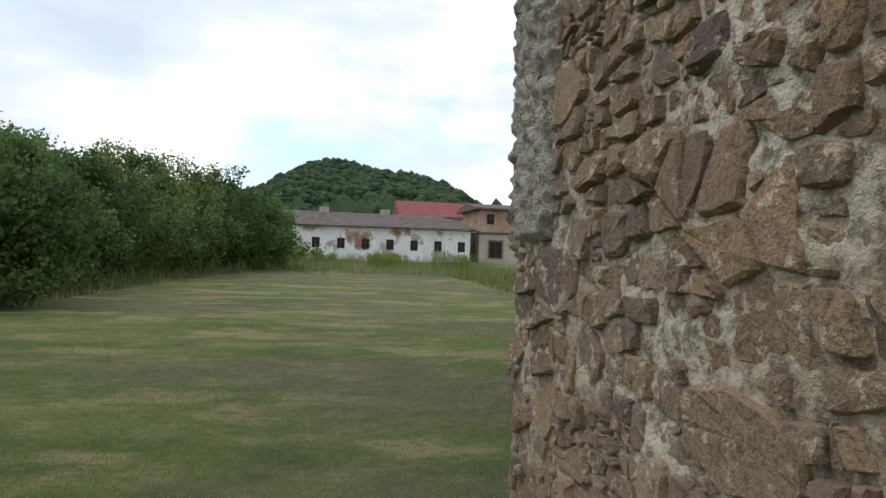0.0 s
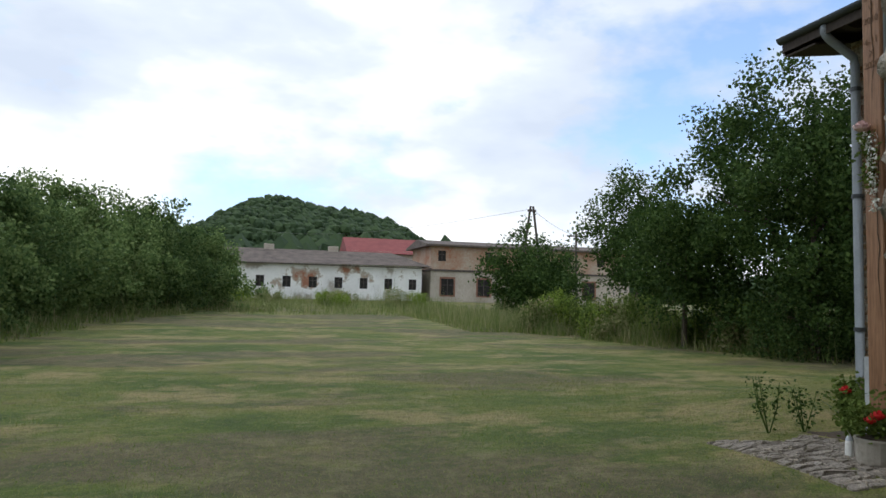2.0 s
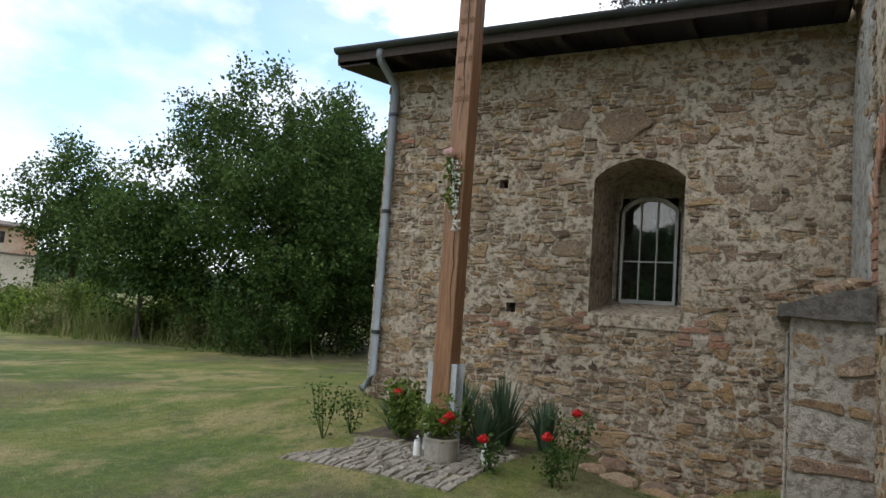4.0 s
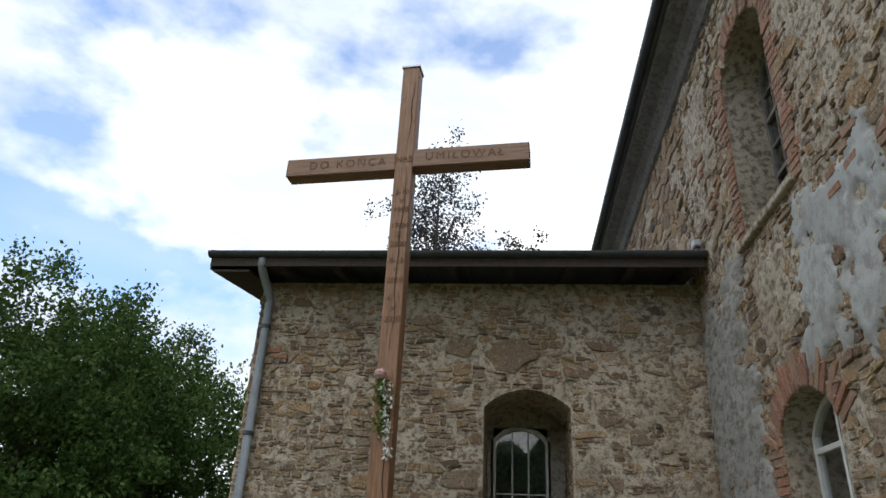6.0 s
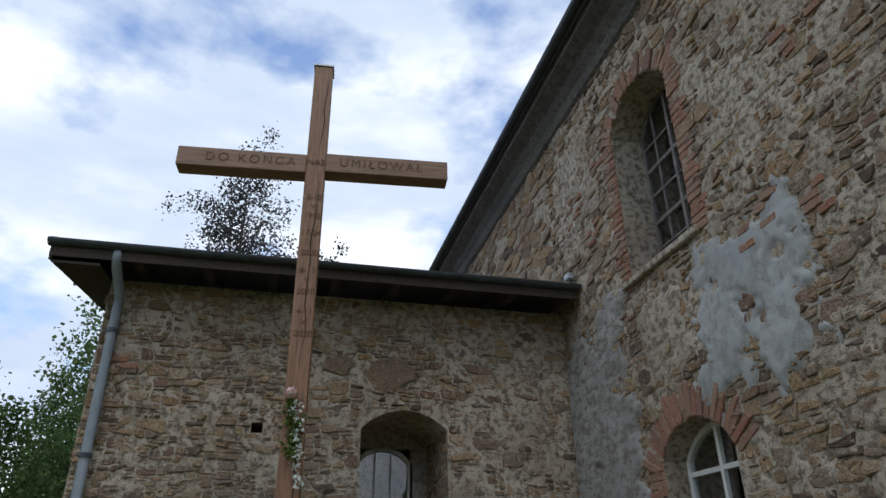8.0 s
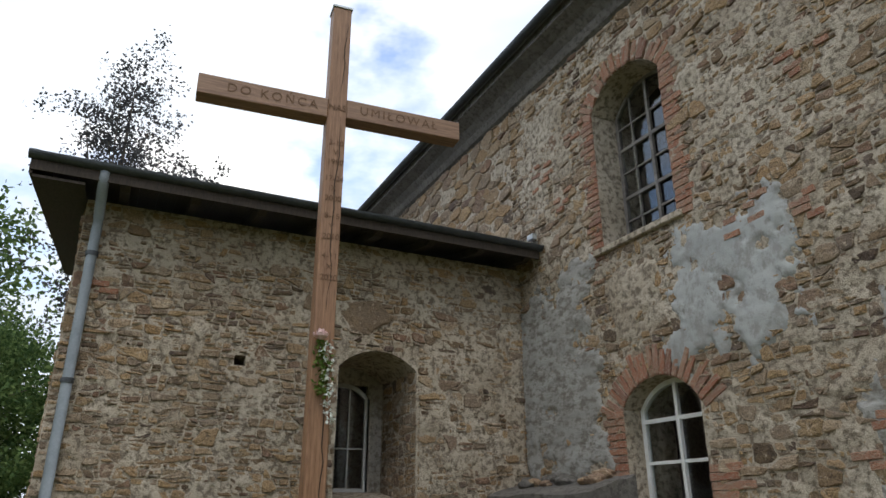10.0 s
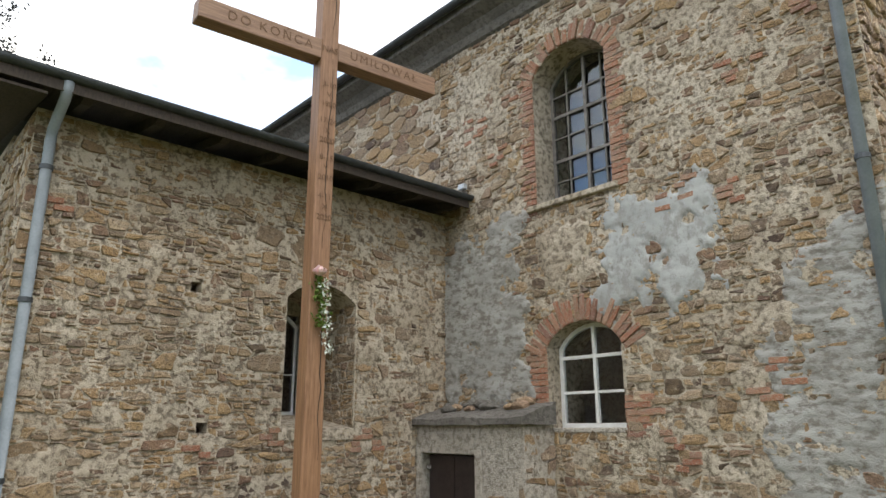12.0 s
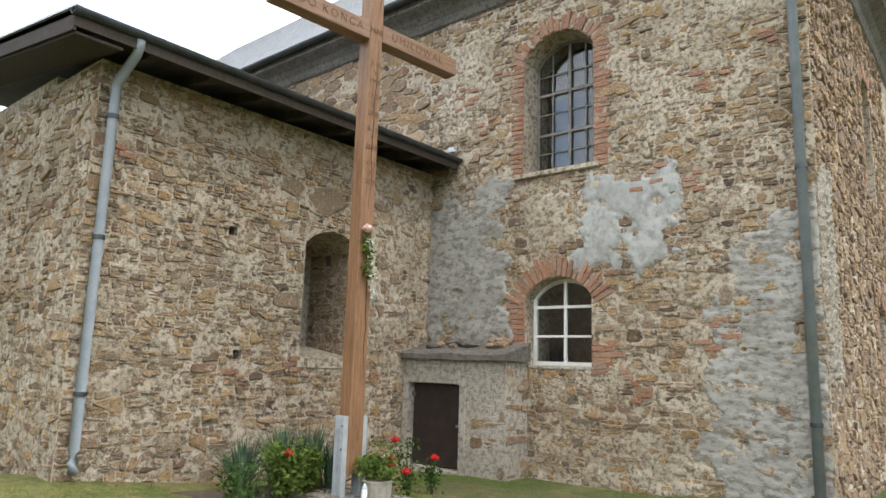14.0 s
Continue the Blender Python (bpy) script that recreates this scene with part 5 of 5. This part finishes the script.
# the big tree beyond the annex and its neighbours
tree("maple_tree", (15.4, 18.4), 7.5, (3.7, 3.7, 3.4), 0.16, 1000, 70, 0.20, 0.13, M_LEAF, 101, "large dense green broadleaf tree", "trees by the annex", 0.6, 4.5)
tree("maple_tree", (19.8, 18.5), 7.3, (3.5, 3.5, 3.2), 0.16, 800, 60, 0.20, 0.14, M_LEAF, 102, "large dense green broadleaf tree", "trees by the annex", 0.6, 4.9)
tree("maple_tree", (13.2, 21.5), 4.2, (1.7, 1.7, 1.7), 0.1, 260, 60, 0.18, 0.13, M_LEAF, 103, "lower green broadleaf tree at the tall weeds", "trees by the annex", 0.4, 3.0)
tree("alder_tree", (16.0, 29.0), 6.4, (2.1, 2.1, 2.3), 0.14, 330, 50, 0.22, 0.15, M_LEAF, 104, "grey-green tree behind the big tree", "trees by the annex", 0.8, 4.3)
tree("shrub", (16.6, 42.0), 4.6, (2.9, 2.6, 2.2), 0.08, 420, 50, 0.26, 0.2, M_LEAF, 105, "broad green shrub before the old houses", "", 0.1, 2.3, "shrub", rough=0.7)
tree("shrub", (14.4, 17.2), 1.9, (2.0, 1.4, 0.95), 0.05, 200, 40, 0.14, 0.10, M_LEAF, 106, "dark undergrowth below the big tree", "undergrowth", 0.05, 0.85, "shrub")
tree("shrub", (17.6, 17.0), 2.6, (2.4, 1.4, 1.3), 0.05, 260, 40, 0.15, 0.11, M_LEAF, 107, "dark undergrowth below the big tree", "undergrowth", 0.05, 1.3, "shrub")
tree("shrub", (21.0, 14.5), 3.4, (2.8, 1.8, 1.7), 0.05, 300, 40, 0.16, 0.12, M_LEAF, 108, "dark undergrowth below the big tree", "undergrowth", 0.05, 1.6, "shrub")
# airy trees that show over the annex roof
tree("birch_tree", (29.0, 9.6), 21.0, (2.2, 2.2, 6.4), 0.22, 460, 30, 0.24, 0.16, M_LEAF_GREY, 109, "airy dark tree with thin twigs", "trees behind the annex", 6, 14.5, limbs=14, rough=0.5)
tree("birch_tree", (44.0, 5.9), 24.4, (2.1, 2.1, 5.0), 0.22, 230, 40, 0.3, 0.28, M_LEAF_GREY, 110, "small dark tree crown far behind the annex", "trees behind the annex", 6, 18.0, limbs=10, rough=0.5)
tree("birch_tree", (33.0, 14.5), 16.0, (3.0, 3.0, 6.0), 0.22, 170, 26, 0.4, 0.3, M_LEAF_DARK, 111, "dark tree beyond the annex end", "trees behind the annex", 3, 9.5, limbs=10, rough=0.5)
tree("maple_tree", (25.5, 20.0), 8.6, (4.0, 4.0, 4.0), 0.16, 520, 40, 0.27, 0.2, M_LEAF_DARK, 112, "dense dark green broadleaf tree", "trees by the annex", 0.6, 4.6)

tree("spruce_thicket", (20.5, 11.6), 6.6, (2.9, 2.6, 3.2), 0.12, 560, 60, 0.2, 0.13, M_LEAF_DARK, 113, "dense dark thicket beyond the annex end", "trees behind the annex", 0.1, 3.2)
tree("spruce_thicket", (25.0, 13.5), 8.4, (3.0, 2.8, 4.0), 0.12, 560, 56, 0.22, 0.15, M_LEAF_DARK, 114, "dense dark thicket beyond the annex end", "trees behind the annex", 0.1, 4.0)

# hedge of tall shrubs along the field
hedge = [(-7.4, 17.2, 3.6, 1.7), (-8.9, 20.5, 4.6, 2.2), (-9.3, 24.0, 4.9, 2.4), (-9.4, 28.0, 5.3, 2.7), (-8.6, 32.5, 5.4, 2.9), (-7.6, 37.0, 5.6, 3.0), (-6.0, 41.5, 5.7, 3.1), (-4.3, 46.0, 5.6, 3.2), (-10.5, 17.5, 4.6, 2.3), (-12.4, 23.5, 6.0, 2.8), (-12.8, 31.0, 6.6, 3.2), (-10.6, 40.0, 6.6, 3.3), (-8.0, 48.0, 6.4, 3.3), (-13.0, 12.5, 4.6, 2.6), (-17, 19, 6.6, 3.2)]
for i, (x, y, h, r) in enumerate(hedge):
    h *= (1.0, 1.12, 0.88, 1.05, 0.9)[i % 5]
    tree("hedge_shrub", (x, y), h * 0.8, (r * 0.88, r * 0.88, h * 0.40), 0.06, int(120 + r * 85), 60, 0.13 + 0.025 * r, 0.10 + y * 0.002, M_HEDGE if i % 3 else M_LEAF_DARK, 200 + i, "dense dark green hedge shrub", "hedge along the field", 0.02, h * 0.40, "shrub", 5, 0.62, 9)
# mesh fence before the hedge
fence = base("fence", (-6.9, 15.6, 0), "sagging wire mesh fence with thin posts", "fence")
for k, (x, y, t) in enumerate(((0, 0, 0.12), (-1.0, -2.4, 0.02), (0.25, 1.9, -0.05), (-2.2, -4.9, 0.04))):
    part("post", tube_bm([(x, y, -0.1), (x - t * 1.3, y, 1.35)], [0.035, 0.03], 7), M_POLE, fence)
bm = bmesh.new()
for k in range(14):
    z = 0.1 + k * 0.09
    tube(bm, [(-2.2, -4.9, z), (-1.0, -2.4, z), (0, 0, z), (0.25, 1.9, z)], [0.004] * 4, 3)
for (x0, y0), (x1, y1) in (((-2.2, -4.9), (-1, -2.4)), ((-1, -2.4), (0, 0)), ((0, 0), (.25, 1.9))):
    for k in range(24):
        t = k / 24
        x, y = x0 + (x1 - x0) * t, y0 + (y1 - y0) * t
        tube(bm, [(x, y, 0.02), (x, y, 1.28)], [0.004] * 2, 3)
part("wire_mesh", bm, M_WIRE, fence)

# ---------------------------------------------------------------- old farm buildings


def far_window(parent, x0, x1, z0, z1, y, frame_mat=None, cross_bars=True):
    w = part("window", box_bm((x0, y - 0.004, z0), (x1, y + 0.05, z1)), M_DARKPANEL, parent)
    if frame_mat:
        for a, b, c, d in ((x0 - 0.18, x0 - 0.002, z0 - 0.15, z1 + 0.2), (x1 + 0.002, x1 + 0.18, z0 - 0.15, z1 + 0.2), (x0 - 0.002, x1 + 0.002, z1 + 0.002, z1 + 0.2), (x0 - 0.002, x1 + 0.002, z0 - 0.15, z0 - 0.002)):
            part("frame", box_bm((a, y - 0.05, c), (b, y + 0.02, d)), frame_mat, w)
    if cross_bars:
        xm = (x0 + x1) / 2
        part("glazing_bar", box_bm((xm - 0.03, y - 0.02, z0), (xm + 0.03, y - 0.005, z1)), M_POLE, w)
        part("glazing_bar", box_bm((x0, y - 0.02, z0 + (z1 - z0) * .6), (x1, y - 0.006, z0 + (z1 - z0) * .6 + .05)), M_POLE, w)


BY = 75.0
barn = base("stable_building", (0, 0, 0), "long low whitewashed stable with peeling walls", "building")
part("wall", box_bm((-5.5, BY, -0.2), (17.2, BY + 9, 4.6)), M_BARN, barn, "peeling white plaster over red brick")
bm = bmesh.new()
A = [bm.verts.new(p) for p in ((-6.0, BY - 0.5, 4.45), (18.2, BY - 0.5, 4.62), (18.2, BY + 9.5, 4.6), (-6.0, BY + 9.5, 4.5))]
B = [bm.verts.new(p) for p in ((-5.6, BY + 4.5, 6.25), (14.6, BY + 4.5, 6.25))]
for f in ((A[0], A[1], B[1], B[0]), (A[1], A[2], B[1]), (A[2], A[3], B[0], B[1]), (A[3], A[0], B[0]), A):
    bm.faces.new(f)
rf = part("roof", bm, M_OLDROOF, barn, "sagging brown tiled roof")
for x in (0.7, 7.8):
    part("chimney", box_bm((x - 0.55, BY + 4.1, 6.0), (x + 0.55, BY + 4.9, 6.75), 0.02), M_CREAMWALL, rf)
for k in range(7):
    x = -0.15 + 2.72 * k
    far_window(barn, x - 0.42, x + 0.42, 2.0, 3.15, BY)
part("gutter", box_bm((-5.9, BY - 0.62, 4.36), (18.2, BY - 0.5, 4.46)), M_POLE, barn)

house = base("farm_house", (0, 0, 0), "two-storey old house with flaking ochre plaster", "building")
part("lower_wall", box_bm((18.6, 76.5, -0.2), (44, 86, 4.25)), M_CREAMWALL, house, "cream plaster lower storey")
part("upper_wall", box_bm((18.6, 76.52, 4.45), (44, 86, 7.1)), M_OCHRE, house, "ochre plaster upper storey")
part("string_course", box_bm((18.5, 76.35, 4.25), (44.1, 86, 4.45)), M_POLE, house)
bm = bmesh.new()
prism(bm, [(17.9, 75.9, 7.1), (17.9, 87, 7.1), (17.9, 87, 7.3), (17.9, 81, 8.1), (17.9, 75.9, 7.3)], (27, 0, 0))
part("roof", bm, M_OLDROOF, house, "flat-pitched dark roof")
for x in (20.6, 25.0, 29.6, 34, 38.5):
    far_window(house, x - 0.75, x + 0.75, 1.5, 3.4, 76.5, M_REDTRIM)
for x in (19.9, 25.6, 30.5, 35.5, 40):
    far_window(house, x - 0.45, x + 0.45, 5.4, 6.6, 76.52, M_OCHRE)
red = base("red_roofed_house", (0, 0, 0), "house with a broad red roof behind the stable", "building")
part("wall", box_bm((11.5, 92, 0), (23, 101, 7.2)), M_CREAMWALL, red)
bm = bmesh.new()
prism(bm, [(10.9, 91.4, 6.9), (10.9, 101.6, 6.9), (10.9, 96.5, 9.3)], (12.7, 0, 0))
part("roof", bm, M_REDROOF, red, "red metal roof")

# twin-legged power pole and its wires
pole = base("power_pole", (18.9, 48.0, 0), "twin-legged wooden power pole carrying wires", "power pole")
for s in (-1, 1):
    part("leg", tube_bm([(s * 1.25, 0, -0.2), (s * 0.10, 0, 8.2)], [0.12, 0.085], 8), M_POLE, pole)
part("crossbar", box_bm((-0.3, -0.1, 7.8), (0.3, 0.1, 7.95)), M_POLE, pole)
part("brace", box_bm((-0.6, -0.06, 4.6), (0.6, 0.06, 4.72)), M_POLE, pole)
pole2 = base("power_pole", (27.5, 58.0, 0), "distant wooden power pole with a crossarm", "power pole")
part("leg", tube_bm([(0, 0, -0.2), (0, 0, 7.6)], [0.14, 0.1], 8), M_POLE, pole2)
part("crossbar", box_bm((-0.9, -0.06, 7.1), (0.9, 0.06, 7.22)), M_POLE, pole2)
for a, b, sag in (((18.9, 48, 8.0), (-2, 130, 13.0), 1.5), ((18.9, 48, 8.0), (27.5, 58, 7.2), 0.25), ((27.5, 58, 7.2), (60, 90, 8), 0.7)):
    pts = [Vector(a).lerp(Vector(b), t / 10) - Vector((0, 0, sag * 4 * (t / 10) * (1 - t / 10))) for t in range(11)]
    tagged(part("overhead_wire", tube_bm(pts, [0.012] * 11, 5), M_WIRE), "thin overhead power wire between poles", "wire", "overhead wires")

# ---------------------------------------------------------------- wooded hill and far trees


def woods(name, height, x0, x1, y0, y1, n, size, seed, label, squash=0.9):
    rng = random.Random(seed)
    ico = bmesh.new()
    bmesh.ops.create_icosphere(ico, subdivisions=1, radius=1)
    iv = [v.co.copy() for v in ico.verts]
    fi = [tuple(v.index for v in f.verts) for f in ico.faces]
    ico.free()
    vs, fs = [], []
    for _ in range(n):
        x, y = rng.uniform(x0, x1), rng.uniform(y0, y1)
        h = height(x, y)
        if h is None:
            continue
        s = size * rng.uniform(0.6, 1.35)
        for _k in range(3):
            ox, oy, oz = rng.gauss(0, s * .45), rng.gauss(0, s * .45), rng.uniform(0, s * 0.9)
            q = s * rng.uniform(0.4, 0.75)
            i = len(vs)
            vs += [(x + ox + v.x * q * rng.uniform(.8, 1.2), y + oy + v.y * q, h + oz + v.z * q * squash * rng.uniform(.75, 1.25)) for v in iv]
            fs += [tuple(a + i for a in t) for t in fi]
    ob = new(name, soup(name, vs, fs, M_HILL))
    return tagged(ob, label, "woodland", kind="stuff")


def hill_h(x, y):
    a = (x - 44) / 80
    b = (y - 480) / 130
    s = (x + 40) / 90
    return 46 * math.exp(-abs(a) ** 3.4 - b * b) + 22 * math.exp(-s * s - b * b) + 6 * noise.noise(Vector((x * 0.02, y * 0.02, 0)))


hx, hy = np.linspace(-260, 330, 50), np.linspace(290, 700, 30)
tagged(new("hill", soup("hill", [(x, y, hill_h(x, y) - 3) for y in hy for x in hx], [(j * 50 + i, j * 50 + i + 1, j * 50 + i + 51, j * 50 + i + 50) for j in range(29) for i in range(49)], M_HILL)), "distant wooded hill", "hill", kind="structure")
woods("hill_woods", hill_h, -180, 200, 340, 520, 6500, 4.2, 51, "dense green woods covering the hill")
woods("far_trees", lambda x, y: 1.0 + 4.5 * noise.noise(Vector((x * 0.06, 3, 0))) + 2, -75, 30, 108, 135, 260, 4.2, 52, "belt of green trees behind the stable", 1.3)
woods("far_trees", lambda x, y: 2.5 + 3 * noise.noise(Vector((y * 0.05, 9, 0))), -72, -46, -70, 90, 420, 5.0, 54, "belt of green trees across the field", 1.4)
woods("far_trees", lambda x, y: 1.0, 45, 130, 110, 150, 160, 4.0, 53, "belt of green trees beyond the houses", 1.0)

# ---------------------------------------------------------------- grass


def blades(name, n, place_fn, h0, h1, width, mat, seed, label, lean=0.5):
    vs = []
    rng = random.Random(seed)
    while len(vs) < 3 * n:
        x, y = place_fn(rng)
        a, h = rng.random() * 6.28, h0 + (h1 - h0) * rng.random() ** 2 * (0.6 + 0.8 * noise.noise(Vector((x * 0.5, y * 0.5, 2))) ** 2 * 4)
        w = width * rng.uniform(0.6, 1.4)
        z = gz(x, y) - 0.005
        dx, dy = math.cos(a) * w, math.sin(a) * w
        lx, ly = rng.gauss(0, lean) * h, rng.gauss(0, lean) * h
        vs += [(x - dx, y - dy, z), (x + dx, y + dy, z), (x + lx, y + ly, z + h)]
    ob = new(name, soup(name, vs, [(i, i + 1, i + 2) for i in range(0, len(vs), 3)], mat))
    return tagged(ob, label, "grass", kind="stuff")


def in_lawn(rng):
    while True:
        x, y = rng.uniform(-5, 7.1), 3.0 + 12 * rng.random() ** 1.8
        if not (x > 0.9 and y < CH_Y + 0.02) and not (4.1 < x < 5.9 and 6.4 < y < 7.9):
            return x, y


blades("lawn_grass", 110000, in_lawn, 0.015, 0.045, 0.0035, M_BLADE, 61, "short mown grass blades")


def in_weeds(rng):
    while True:
        k = rng.random()
        if k < 0.3:
            x, y = rng.uniform(-7, 16), rng.uniform(40, 68)
        elif k < 0.75:
            t = rng.random()
            x, y = 9.8 + 3.7 * t + rng.uniform(0, 5), 29 - 10.5 * t + rng.gauss(1.4, 1.7)
        elif k < 0.81:
            t = rng.random()
            x, y = -7.4 + rng.uniform(-1.8, 0.7) + 4.5 * t * t, 18 + 26 * t
        else:
            x, y = rng.uniform(8, 20), rng.uniform(28, 42)
        if noise.noise(Vector((x * 0.45, y * 0.45, 4))) + 0.35 * noise.noise(Vector((x * 1.6, y * 1.6, 8))) > rng.uniform(-0.3, 0.3):
            return x, y


blades("tall_weeds", 36000, in_weeds, 0.15, 1.35, 0.013, M_WEED, 62, "tall pale green and straw weeds", 0.2)
blades("low_weeds", 26000, in_weeds, 0.08, 0.45, 0.02, M_BLADE, 63, "ragged unmown grass at the field edge", 0.5)


def weed_clump(name, x, y, h, r, n, seed, mat, label):
    """Leafy upright stems standing close together."""
    rng = random.Random(seed)
    z = gz(x, y)
    cs = []
    for _ in range(n):
        a, q, top = rng.random() * 6.28, r * math.sqrt(rng.random()), h * rng.uniform(0.55, 1.05)
        cs += [(x + math.cos(a) * q, y + math.sin(a) * q, z + top * t) for t in (0.15, 0.35, 0.55, 0.75, 0.92)]
    v, f = leaf_cloud(rng, cs, 14, 0.09, 0.12)
    tagged(new(name, soup(name, v, f, mat)), label, "weeds", "leafy weeds at the field edge", kind="stuff")


rng = random.Random(64)
for k in range(44):
    t = rng.random()
    wx, wy = 10.4 + 3.6 * t + rng.uniform(0, 3.2), 28.6 - 10 * t + rng.uniform(0, 3)
    weed_clump("goldenrod_clump", wx, wy, rng.uniform(0.8, 1.9), rng.uniform(0.35, 0.9), 26, 300 + k, (M_GOLDENROD, M_WEED, M_LEAF_BRIGHT)[k % 3], "upright leafy green weeds among dry grass")
for k in range(16):
    wx, wy = rng.uniform(-4, 14), rng.uniform(46, 66)
    weed_clump("goldenrod_clump", wx, wy, rng.uniform(0.7, 1.5), rng.uniform(0.5, 1.3), 26, 360 + k, (M_WEED, M_GOLDENROD)[k % 2], "upright leafy green weeds among dry grass")

# ---------------------------------------------------------------- wall stones, last
lay_all()
